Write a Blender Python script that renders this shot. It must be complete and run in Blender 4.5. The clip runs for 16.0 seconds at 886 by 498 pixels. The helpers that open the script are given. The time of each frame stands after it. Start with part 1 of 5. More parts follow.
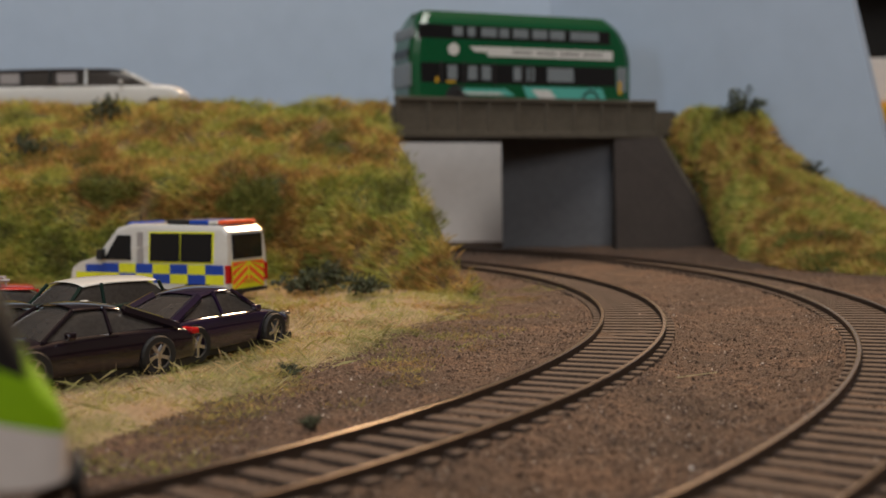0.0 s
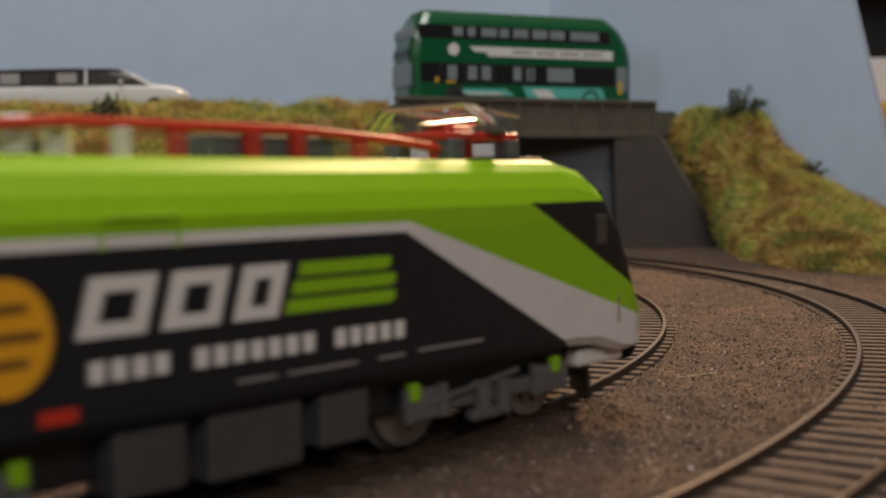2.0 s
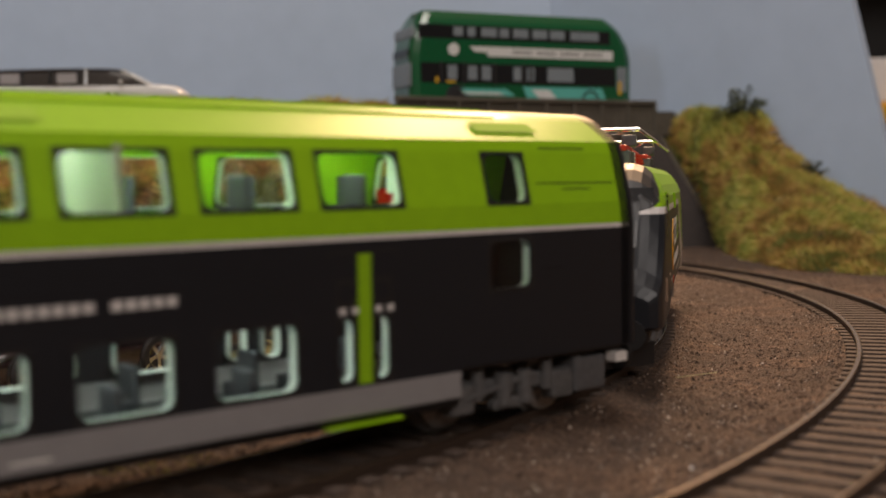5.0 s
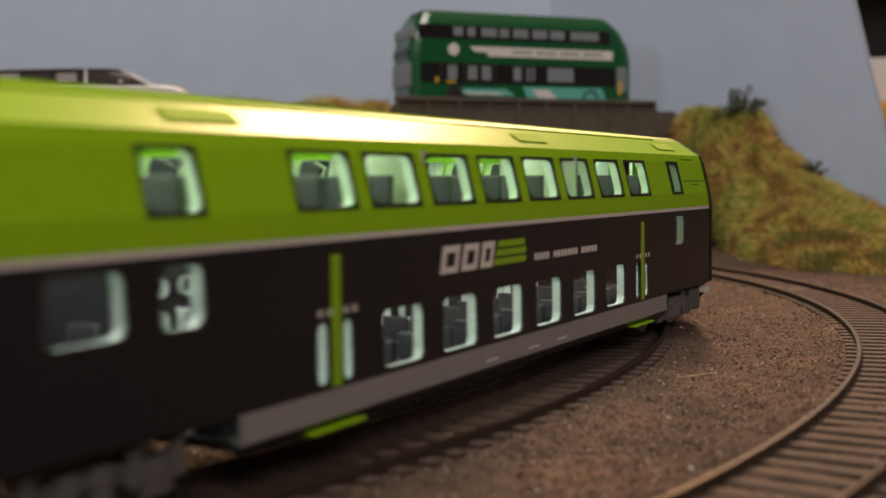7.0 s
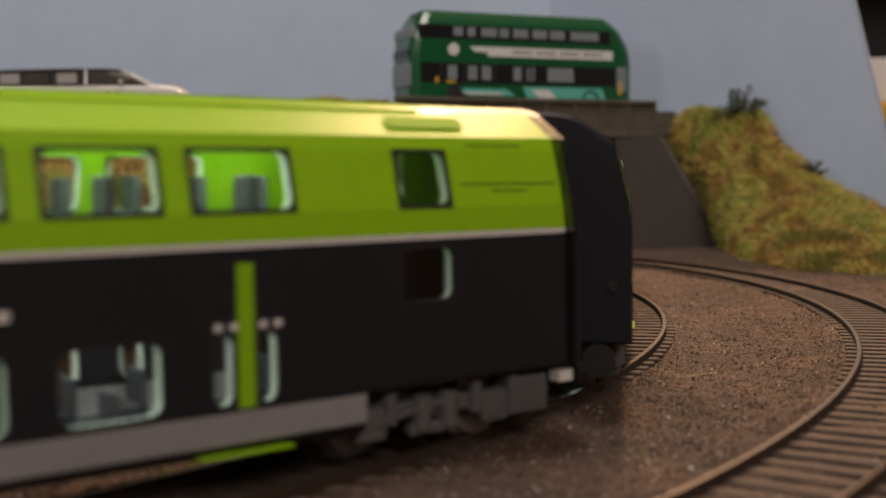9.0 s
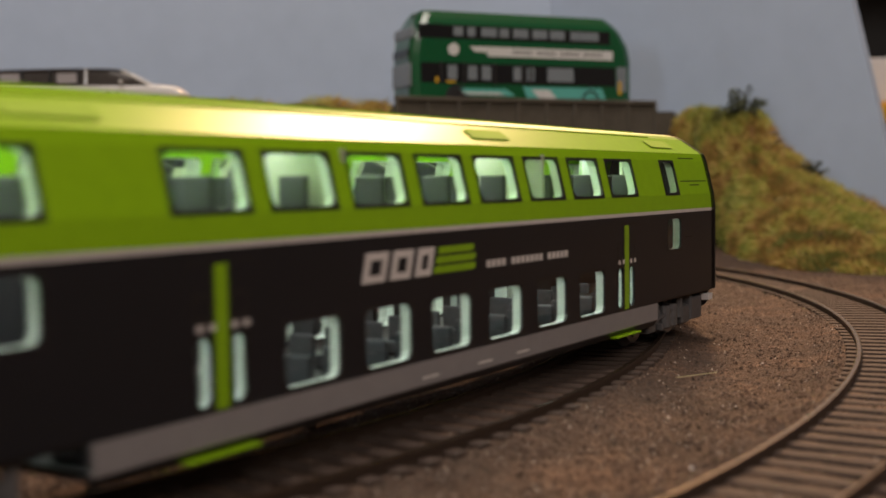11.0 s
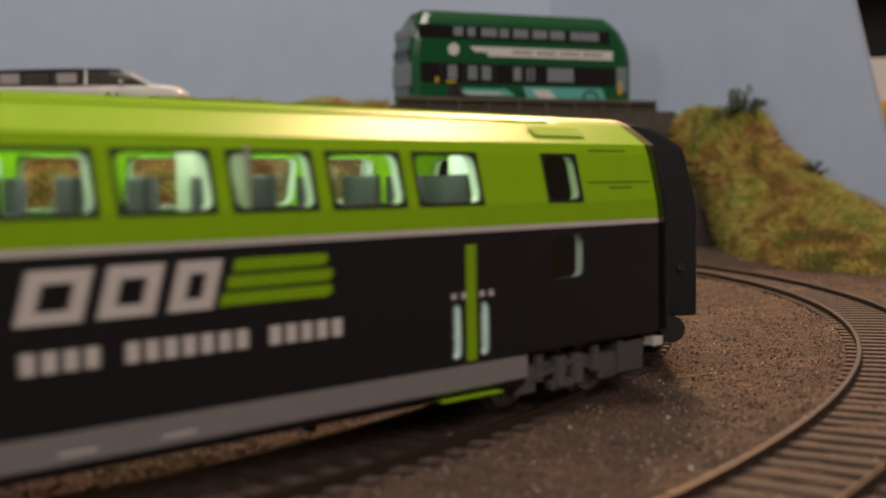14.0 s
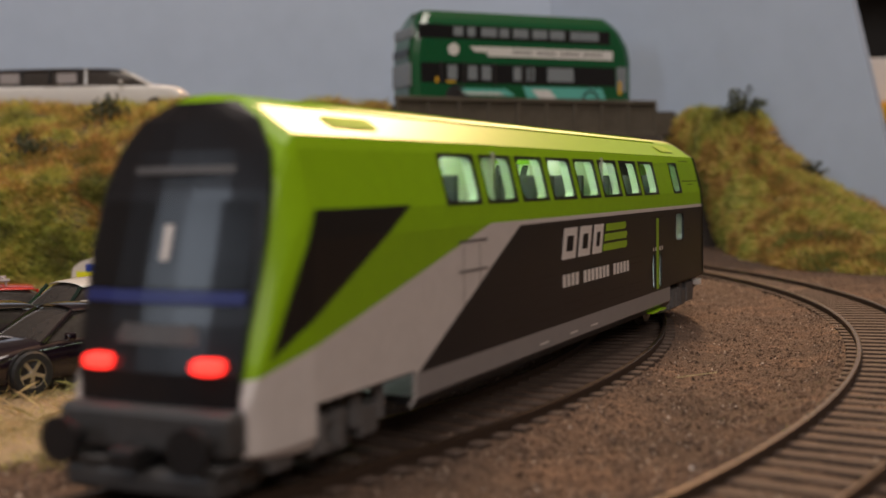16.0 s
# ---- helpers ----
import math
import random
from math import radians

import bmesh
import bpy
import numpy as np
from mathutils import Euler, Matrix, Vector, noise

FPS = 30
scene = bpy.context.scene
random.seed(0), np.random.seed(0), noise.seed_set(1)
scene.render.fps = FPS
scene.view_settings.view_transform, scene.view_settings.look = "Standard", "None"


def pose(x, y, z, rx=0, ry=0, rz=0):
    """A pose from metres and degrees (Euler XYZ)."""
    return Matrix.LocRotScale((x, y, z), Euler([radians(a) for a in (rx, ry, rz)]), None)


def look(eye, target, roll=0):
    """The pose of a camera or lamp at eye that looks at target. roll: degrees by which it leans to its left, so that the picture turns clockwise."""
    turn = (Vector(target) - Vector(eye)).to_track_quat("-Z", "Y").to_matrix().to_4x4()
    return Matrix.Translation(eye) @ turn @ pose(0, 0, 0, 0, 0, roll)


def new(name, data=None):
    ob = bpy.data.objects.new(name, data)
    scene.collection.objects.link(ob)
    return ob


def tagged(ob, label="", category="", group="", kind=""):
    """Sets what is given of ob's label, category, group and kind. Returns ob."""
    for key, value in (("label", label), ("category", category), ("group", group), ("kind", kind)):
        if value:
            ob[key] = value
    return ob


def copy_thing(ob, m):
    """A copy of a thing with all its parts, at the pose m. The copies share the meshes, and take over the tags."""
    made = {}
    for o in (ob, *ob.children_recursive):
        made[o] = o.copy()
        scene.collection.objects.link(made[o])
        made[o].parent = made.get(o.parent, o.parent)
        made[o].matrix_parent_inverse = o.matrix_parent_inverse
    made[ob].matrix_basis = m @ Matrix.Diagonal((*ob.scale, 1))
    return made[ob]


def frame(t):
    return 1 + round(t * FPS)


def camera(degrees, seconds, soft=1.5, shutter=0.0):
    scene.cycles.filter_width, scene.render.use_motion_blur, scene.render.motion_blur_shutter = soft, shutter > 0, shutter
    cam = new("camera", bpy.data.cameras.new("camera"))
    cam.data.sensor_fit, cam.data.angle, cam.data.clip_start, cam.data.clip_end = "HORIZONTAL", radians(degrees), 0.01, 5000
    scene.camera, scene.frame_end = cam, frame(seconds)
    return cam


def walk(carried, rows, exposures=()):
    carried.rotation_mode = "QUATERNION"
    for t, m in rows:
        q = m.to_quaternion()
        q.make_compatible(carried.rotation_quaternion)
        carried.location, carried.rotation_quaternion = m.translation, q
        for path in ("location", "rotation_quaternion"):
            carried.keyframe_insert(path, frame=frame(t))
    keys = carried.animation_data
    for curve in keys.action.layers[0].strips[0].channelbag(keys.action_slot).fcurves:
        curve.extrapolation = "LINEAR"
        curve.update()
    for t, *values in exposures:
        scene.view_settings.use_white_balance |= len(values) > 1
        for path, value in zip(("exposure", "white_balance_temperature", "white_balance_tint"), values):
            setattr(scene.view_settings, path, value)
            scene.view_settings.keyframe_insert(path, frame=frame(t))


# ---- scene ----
cam = camera(42.2, 16.0, 1.5, 0.5)
EYE = (0.0, 0.0, 0.0434)
VIEW = look(EYE, (0.0, 1.0, 0.0434 - math.tan(0.05648)), -0.785)
walk(cam, [(0.0, VIEW), (16.0, VIEW)], [(0.0, 0.0, 6150, 8), (2.5, 0.0, 6100, 7), (4.2, 0.0, 6350, 11), (6.3, 0.0, 6600, 15), (16.0, 0.0, 6650, 15)])
cam.data.dof.use_dof = True
cam.data.dof.focus_distance = 0.295
cam.data.dof.aperture_fstop = 20

# ---- light ----
world = bpy.data.worlds.new("room_air")
world.use_nodes = True
world.node_tree.nodes["Background"].inputs[0].default_value = (0.75, 0.86, 1.0, 1)
world.node_tree.nodes["Background"].inputs[1].default_value = 0.12
scene.world = world


def area_lamp(name, at, target, size, watts, colour, shape="DISK"):
    data = bpy.data.lights.new(name, "AREA")
    data.shape, data.size, data.energy, data.color = shape, size, watts, colour
    ob = new(name, data)
    ob.matrix_basis = look(at, target)
    return ob


area_lamp("ceiling_lamp_light", (0.40, 1.80, 1.18), (0.0, 0.30, 0.0), 0.26, 37.0, (1.0, 0.61, 0.33))
area_lamp("room_lamp_light", (0.45, -1.45, 1.05), (-0.02, 0.55, 0.05), 0.8, 12.0, (1.0, 0.92, 0.84))
area_lamp("overhead_lamp_light", (-0.10, 0.10, 1.50), (-0.05, 0.45, 0.0), 0.8, 13.8, (1.0, 0.92, 0.83))
area_lamp("window_light", (-1.5, -0.7, 0.75), (-0.1, 0.4, 0.05), 0.5, 3.5, (0.72, 0.86, 1.0), "SQUARE")

# ---- helpers ----
R1, C1 = 0.3599, (-0.3003, 0.3896)
R2, C2 = 0.4356, (-0.3053, 0.4089)
RAIL = 0.004
GAUGE = 0.0165


def part(name, bm, material, parent=None, label="", smooth=False):
    me = bpy.data.meshes.new(name)
    bm.to_mesh(me)
    bm.free()
    for m in (material if isinstance(material, (list, tuple)) else [material]):
        me.materials.append(m)
    if smooth:
        me.shade_smooth()
    ob = new(name, me)
    if parent:
        ob.parent = parent
    if label:
        ob["label"] = label
    return ob


def thing(name, m, label, category, group=""):
    ob = new(name)
    ob.empty_display_size = 0.01
    ob.matrix_basis = m
    return tagged(ob, label, category, group)


def box(bm, x0, x1, y0, y1, z0, z1, bevel=0.0, m=None, mat=0):
    vs = [bm.verts.new((x, y, z)) for z in (z0, z1) for y in (y0, y1) for x in (x0, x1)]
    fs = [bm.faces.new([vs[i] for i in q]) for q in ((0, 2, 3, 1), (4, 5, 7, 6), (0, 1, 5, 4), (2, 6, 7, 3), (0, 4, 6, 2), (1, 3, 7, 5))]
    for f in fs:
        f.material_index = mat
    if bevel:
        es = list({e for f in fs for e in f.edges})
        g = bmesh.ops.bevel(bm, geom=es, offset=bevel, segments=2, affect="EDGES", profile=0.5)
        vs = list({v for f in g["faces"] for v in f.verts} | {v for v in vs if v.is_valid})
    if m is not None:
        bmesh.ops.transform(bm, matrix=m, verts=[v for v in vs if v.is_valid])
    return bm


def boxed(*a, **k):
    return box(bmesh.new(), *a, **k)


def tube(bm, p, q, r, n=8, r2=None, mat=0):
    p, q = Vector(p), Vector(q)
    t = (q - p).normalized()
    a = t.orthogonal().normalized()
    b = t.cross(a)
    rings = []
    for c, rr in ((p, r), (q, r if r2 is None else r2)):
        rings.append([bm.verts.new(c + a * math.cos(2 * math.pi * i / n) * rr + b * math.sin(2 * math.pi * i / n) * rr) for i in range(n)])
    for i in range(n):
        f = bm.faces.new((rings[0][i], rings[0][(i + 1) % n], rings[1][(i + 1) % n], rings[1][i]))
        f.material_index = mat
    bm.faces.new(rings[0][::-1]).material_index = mat
    bm.faces.new(rings[1]).material_index = mat
    return bm


def loft(bm, rings, closed=True, caps=True, mat=0):
    vs = [[bm.verts.new(p) for p in r] for r in rings]
    n = len(vs[0])
    for a, b in zip(vs, vs[1:]):
        for i in range(n if closed else n - 1):
            j = (i + 1) % n
            bm.faces.new((a[i], a[j], b[j], b[i])).material_index = mat
    if caps:
        bm.faces.new(vs[0][::-1]).material_index = mat
        bm.faces.new(vs[-1]).material_index = mat
    return bm


def on_circle(c, r, a):
    return Vector((c[0] + r * math.cos(a), c[1] + r * math.sin(a)))


A_START = -1.35


def track_point(s, c=C1, r=R1):
    """Place and heading on a track, s metres of arc from the angle 0; straight before A_START."""
    a = s / r
    if a >= A_START:
        p = on_circle(c, r, a)
        return p, a + math.pi / 2
    p = on_circle(c, r, A_START)
    h = A_START + math.pi / 2
    d = (a - A_START) * r
    return p + Vector((math.cos(h), math.sin(h))) * d, h
# ---- materials ----
def nodes_of(name):
    m = bpy.data.materials.new(name)
    m.use_nodes = True
    nt = m.node_tree
    return m, nt, nt.nodes["Principled BSDF"]


def noise_node(nt, scale, detail=4.0, rough=0.6, coord="Object"):
    tc = nt.nodes.new("ShaderNodeTexCoord")
    n = nt.nodes.new("ShaderNodeTexNoise")
    n.inputs["Scale"].default_value, n.inputs["Detail"].default_value, n.inputs["Roughness"].default_value = scale, detail, rough
    nt.links.new(tc.outputs[coord], n.inputs["Vector"])
    return n.outputs["Fac"]


def ramp(nt, fac, stops):
    r = nt.nodes.new("ShaderNodeValToRGB")
    while len(r.color_ramp.elements) < len(stops):
        r.color_ramp.elements.new(0.5)
    for e, (p, c) in zip(r.color_ramp.elements, stops):
        e.position, e.color = p, (*c, 1)
    nt.links.new(fac, r.inputs[0])
    return r.outputs[0]


def mix(nt, fac, a, b, blend="MIX"):
    n = nt.nodes.new("ShaderNodeMix")
    n.data_type, n.blend_type = "RGBA", blend
    for key, v in ((0, fac), (6, a), (7, b)):
        if isinstance(v, bpy.types.NodeSocket):
            nt.links.new(v, n.inputs[key])
        else:
            n.inputs[key].default_value = v if key == 0 else (*v, 1)
    return n.outputs[2]


def bump(nt, bsdf, height, dist, strength=0.6):
    b = nt.nodes.new("ShaderNodeBump")
    b.inputs["Distance"].default_value, b.inputs["Strength"].default_value = dist, strength
    nt.links.new(height, b.inputs["Height"])
    nt.links.new(b.outputs[0], bsdf.inputs["Normal"])


def surface(name, colour, rough=0.5, metal=0.0, grain=900.0, vary=0.15, relief=0.0, coat=0.0, spec=0.5):
    """Colour with a broad and a fine variation, and a light relief."""
    m, nt, b = nodes_of(name)
    lo = tuple(c * (1 - vary) for c in colour)
    hi = tuple(min(1, c * (1 + vary)) for c in colour)
    fine = noise_node(nt, grain, 3)
    broad = noise_node(nt, grain / 14, 2)
    c = mix(nt, 0.4, ramp(nt, fine, [(0.3, lo), (0.7, hi)]), ramp(nt, broad, [(0.3, lo), (0.7, hi)]))
    nt.links.new(c, b.inputs["Base Color"])
    b.inputs["Roughness"].default_value, b.inputs["Metallic"].default_value = rough, metal
    b.inputs["Coat Weight"].default_value = coat
    b.inputs["Specular IOR Level"].default_value = spec
    if relief:
        bump(nt, b, fine, relief)
    return m


def glass(name, tint=(1, 1, 1), rough=0.02, alpha=0.15):
    """A thin pane: mostly clear, with gloss."""
    m, nt, b = nodes_of(name)
    out = nt.nodes["Material Output"]
    tr = nt.nodes.new("ShaderNodeBsdfTransparent")
    tr.inputs[0].default_value = (*tint, 1)
    gl = nt.nodes.new("ShaderNodeBsdfGlossy")
    gl.inputs["Roughness"].default_value = rough
    fr = nt.nodes.new("ShaderNodeFresnel")
    fr.inputs[0].default_value = 1.5
    mx = nt.nodes.new("ShaderNodeMixShader")
    nt.links.new(fr.outputs[0], mx.inputs[0])
    nt.links.new(tr.outputs[0], mx.inputs[1])
    nt.links.new(gl.outputs[0], mx.inputs[2])
    nt.links.new(mx.outputs[0], out.inputs[0])
    return m


def glow(name, colour, strength):
    m, nt, b = nodes_of(name)
    b.inputs["Base Color"].default_value = (*colour, 1)
    b.inputs["Emission Color"].default_value = (*colour, 1)
    b.inputs["Emission Strength"].default_value = strength
    return m


def ground_material():
    m, nt, b = nodes_of("ballast_ground")
    tc = nt.nodes.new("ShaderNodeTexCoord")
    vor = nt.nodes.new("ShaderNodeTexVoronoi")
    vor.inputs["Scale"].default_value = 1900
    nt.links.new(tc.outputs["Object"], vor.inputs["Vector"])
    sepc = nt.nodes.new("ShaderNodeSeparateColor")
    nt.links.new(vor.outputs["Color"], sepc.inputs[0])
    grains = ramp(nt, sepc.outputs[0], [(0.0, (0.040, 0.024, 0.016)), (0.35, (0.072, 0.042, 0.027)), (0.75, (0.112, 0.067, 0.043)), (1.0, (0.22, 0.155, 0.11))])
    broad = ramp(nt, noise_node(nt, 34, 6, 0.7), [(0.36, (0.45, 0.43, 0.42)), (0.5, (0.95, 0.90, 0.86)), (0.62, (1.35, 1.18, 1.02))])
    c = mix(nt, 1.0, grains, broad, "MULTIPLY")
    fine = noise_node(nt, 300, 5)
    c = mix(nt, 0.25, c, ramp(nt, fine, [(0.3, (0.04, 0.024, 0.016)), (0.7, (0.21, 0.135, 0.09))]))
    nt.links.new(c, b.inputs["Base Color"])
    b.inputs["Roughness"].default_value = 0.9
    bump(nt, b, vor.outputs["Distance"], 0.0007, 1.0)
    return m


def grass_mat(name="static_grass", patch=27, straw=False):
    m, nt, b = nodes_of(name)
    geo = nt.nodes.new("ShaderNodeNewGeometry")
    a = ramp(nt, geo.outputs["Random Per Island"], [(0.0, (0.18, 0.18, 0.04)), (0.3, (0.44, 0.41, 0.10)), (0.6, (0.62, 0.50, 0.19)), (0.85, (0.80, 0.70, 0.36)), (1.0, (0.36, 0.46, 0.09))])
    if straw:
        a = ramp(nt, geo.outputs["Random Per Island"], [(0.0, (0.26, 0.26, 0.09)), (0.3, (0.58, 0.50, 0.28)), (0.7, (0.78, 0.68, 0.44)), (1.0, (0.40, 0.40, 0.13))])
    n = noise_node(nt, patch, 4)
    tint = ramp(nt, n, [(0.34, (0.20, 0.22, 0.09)), (0.42, (0.54, 0.68, 0.28)), (0.475, (0.86, 0.92, 0.46)), (0.53, (1.0, 0.80, 0.52)), (0.575, (0.66, 0.36, 0.20)), (0.64, (0.30, 0.36, 0.13))])
    nt.links.new(mix(nt, 0.45 if straw else 0.90, a, tint, "MULTIPLY"), b.inputs["Base Color"])
    b.inputs["Roughness"].default_value = 0.75
    return m


def turf_mat():
    m, nt, b = nodes_of("turf")
    n = noise_node(nt, 27, 4)
    tint = ramp(nt, n, [(0.34, (0.03, 0.035, 0.01)), (0.42, (0.10, 0.11, 0.025)), (0.50, (0.20, 0.16, 0.06)), (0.57, (0.15, 0.075, 0.03)), (0.64, (0.06, 0.07, 0.015))])
    f = ramp(nt, noise_node(nt, 500, 4), [(0.3, (0.45, 0.45, 0.4)), (0.7, (1, 1, 1))])
    nt.links.new(mix(nt, 1.0, tint, f, "MULTIPLY"), b.inputs["Base Color"])
    b.inputs["Roughness"].default_value = 0.9
    return m


BALLAST = ground_material()
GRASS, TURF = grass_mat(), turf_mat()
RAILSTEEL = surface("rusty_rail", (0.060, 0.040, 0.029), 0.55, 0.3, 1500, 0.3, 0.0001)
RAILTOP = surface("worn_rail_head", (0.060, 0.040, 0.027), 0.27, 0.7, 1200, 0.2)
SLEEPER = surface("weathered_sleeper", (0.060, 0.040, 0.030), 0.85, 0, 1400, 0.5, 0.0002)
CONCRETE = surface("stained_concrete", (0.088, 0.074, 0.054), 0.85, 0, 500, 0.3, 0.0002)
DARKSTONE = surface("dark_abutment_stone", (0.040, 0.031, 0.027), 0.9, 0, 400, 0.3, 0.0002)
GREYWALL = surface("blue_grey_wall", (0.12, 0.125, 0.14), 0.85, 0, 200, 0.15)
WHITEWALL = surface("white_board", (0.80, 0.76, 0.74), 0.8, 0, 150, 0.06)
SKYBOARD = surface("sky_blue_backdrop_paint", (0.43, 0.52, 0.65), 0.8, 0, 40, 0.05)
TARMAC = surface("road_tarmac", (0.07, 0.07, 0.07), 0.9, 0, 900, 0.3, 0.0002)
# ---- structure ----
def h_noise(x, y, s):
    return noise.noise((x * s, y * s, 0.3))


def ground_z(x, y):
    z = 0.0006 * h_noise(x, y, 25) + 0.0005 * h_noise(x, y, 130) + 0.0003 * h_noise(x, y, 420) - 0.0002
    for c, r in ((C1, R1), (C2, R2)):
        off = abs(math.hypot(x - c[0], y - c[1]) - r)
        z += 0.0020 * (1 - min(1.0, max(0.0, (off - 0.0128) / 0.008)))
    return z


def build_ground():
    bm = bmesh.new()
    nx, ny = 560, 400
    x0, x1, y0, y1 = -1.30, 0.75, -0.30, 1.15
    vs = []
    for j in range(ny + 1):
        for i in range(nx + 1):
            x, y = x0 + (x1 - x0) * i / nx, y0 + (y1 - y0) * j / ny
            vs.append(bm.verts.new((x, y, ground_z(x, y))))
    w = nx + 1
    for j in range(ny):
        for i in range(nx):
            bm.faces.new((vs[j * w + i], vs[j * w + i + 1], vs[(j + 1) * w + i + 1], vs[(j + 1) * w + i]))
    tagged(part("ground", bm, BALLAST, smooth=True), "brown granular ballast ground of a model railway", "ground", kind="structure")


RAIL_PROFILE = [(-0.0012, -0.0030), (0.0012, -0.0030), (0.0012, -0.0026), (0.0004, -0.0022), (0.0004, -0.0009), (0.0006, -0.0006), (0.0006, -0.0001), (0.0004, 0.0),
                (-0.0004, 0.0), (-0.0006, -0.0001), (-0.0006, -0.0006), (-0.0004, -0.0009), (-0.0004, -0.0022), (-0.0012, -0.0026)]


def build_track(c, r, s0, s1, label, near):
    tr = thing("railway_track", pose(0, 0, 0), label, "railway track", "curved model railway tracks")
    for side in (-1, 1):
        rings = []
        n = int((s1 - s0) / 0.006)
        for k in range(n + 1):
            p, h = track_point(s0 + (s1 - s0) * k / n, c, r)
            out = Vector((math.sin(h), -math.cos(h)))
            rings.append([(*(p + out * (side * GAUGE / 2 + side * 0.0006 + u)), RAIL + z) for u, z in RAIL_PROFILE])
        bm = loft(bmesh.new(), rings)
        for f in bm.faces:
            if len(f.verts) == 4 and f.calc_center_median().z > RAIL - 0.00015:
                f.material_index = 1
        bmesh.ops.recalc_face_normals(bm, faces=bm.faces[:])
        part("rail", bm, [RAILSTEEL, RAILTOP], tr)
    me = None
    step = 0.0066
    k = 0
    s = s0
    far = bmesh.new()
    while s < s1:
        p, h = track_point(s, c, r)
        m = Matrix.Translation((p.x, p.y, 0)) @ Matrix.Rotation(h + random.uniform(-0.02, 0.02), 4, "Z")
        if near[0] <= s <= near[1]:
            if me is None:
                ob = part("sleeper", boxed(-0.0016, 0.0016, -0.0118, 0.0118, -0.0008, 0.0024, 0.0003), SLEEPER, tr)
                me = ob.data
            else:
                ob = new("sleeper", me)
                ob.parent = tr
            ob.matrix_basis = m
        else:
            box(far, -0.0016, 0.0016, -0.0118, 0.0118, -0.0008, 0.0024, m=m)
        s += step
    tagged(part("far_sleepers", far, SLEEPER, tr), kind="stuff")
    return tr


def strip(name, pts, z0, z1, thick, mat, label, category):
    """An upright wall along plan points, with thickness away from the viewer."""
    bm = bmesh.new()
    rings = []
    for x, y, *zz in pts:
        a, b = zz if zz else (z0, z1)
        rings.append([(x, y, a), (x, y, b), (x + thick[0], y + thick[1], b), (x + thick[0], y + thick[1], a)])
    loft(bm, rings)
    bmesh.ops.recalc_face_normals(bm, faces=bm.faces[:])
    return tagged(part(name, bm, mat), label, category, kind="structure")


def along(rows, v):
    """Rows of (parameter, values...), read between."""
    for a, b in zip(rows, rows[1:]):
        if v <= b[0]:
            k = (v - a[0]) / (b[0] - a[0])
            return [p + (q - p) * k for p, q in zip(a[1:], b[1:])]
    return list(rows[-1][1:])


LEFT_PROFILE = [(0, 0.44, -0.002), (0.2, 0.481, 0.0164), (0.5, 0.545, 0.0440), (0.8, 0.6095, 0.0700), (0.95, 0.650, 0.0850), (1.03, 0.676, 0.0885), (1.15, 0.72, 0.0885), (1.3, 0.80, 0.0885)]
RIGHT_TOE = [(0, 0.187, 0.750), (0.35, 0.170, 0.645), (0.65, 0.167, 0.551), (0.9, 0.195, 0.5045), (1.0, 0.24, 0.45)]
RIGHT_TOP = [(0, 0.152, 0.796, 0.074), (0.13, 0.171, 0.777, 0.087), (0.35, 0.203, 0.746, 0.083), (0.5, 0.2185, 0.7305, 0.060), (0.65, 0.234, 0.715, 0.044), (0.9, 0.268, 0.681, 0.017), (1.0, 0.32, 0.63, 0.0)]


def embank_left(u, v):
    """u: 0 at the far left, 1 at the bridge; v: 0 at the toe, 1 at the crest."""
    xr, = along([(0, 0.0143), (0.2, 0.0016), (0.5, -0.0120), (0.8, -0.0250), (1.0, -0.0325)], min(v, 1.0))
    x = -0.62 + (xr + 0.62) * u
    y, z = along(LEFT_PROFILE, v)
    y += max(0, 1 - v / 0.5) * 0.075 * min(1, max(0, (0.0 - x) / 0.06))
    k = min(1, v * 4) * (1 if v < 1.06 else 0.0)
    z += k * (0.0055 * noise.noise((x * 18, y * 18, 1.0)) + 0.0045 * noise.noise((x * 50, y * 50, 2.0)) + 0.002 * noise.noise((x * 130, y * 130, 4.0)))
    return Vector((x, y, z))


def embank_right(u, v):
    """u: 0 at the bridge, 1 at the far end; v: 0 at the toe, 1 at the backdrop."""
    tx, ty = along(RIGHT_TOE, u)
    bx, by, top = along(RIGHT_TOP, u)
    x, y = tx + (bx - tx) * v, ty + (by - ty) * v
    z = top * min(1, v / 0.9) ** 0.9 - 0.001
    z += min(1, v * 5) * (0.0055 * noise.noise((x * 22, y * 22, 5.0)) + 0.0040 * noise.noise((x * 55, y * 55, 6.0)) + 0.002 * noise.noise((x * 130, y * 130, 7.0)))
    return Vector((x, y, z))


def sheet(name, fn, nu, nv, umax, vmax, mat, label, category):
    bm = bmesh.new()
    vs = [[bm.verts.new(fn(umax * i / nu, vmax * j / nv)) for i in range(nu + 1)] for j in range(nv + 1)]
    for j in range(nv):
        for i in range(nu):
            bm.faces.new((vs[j][i], vs[j][i + 1], vs[j + 1][i + 1], vs[j + 1][i]))
    ob = tagged(part(name, bm, mat, smooth=True), label, category, kind="structure")
    so = ob.modifiers.new("shell", "SOLIDIFY")
    so.thickness, so.offset = 0.003, -1
    return ob


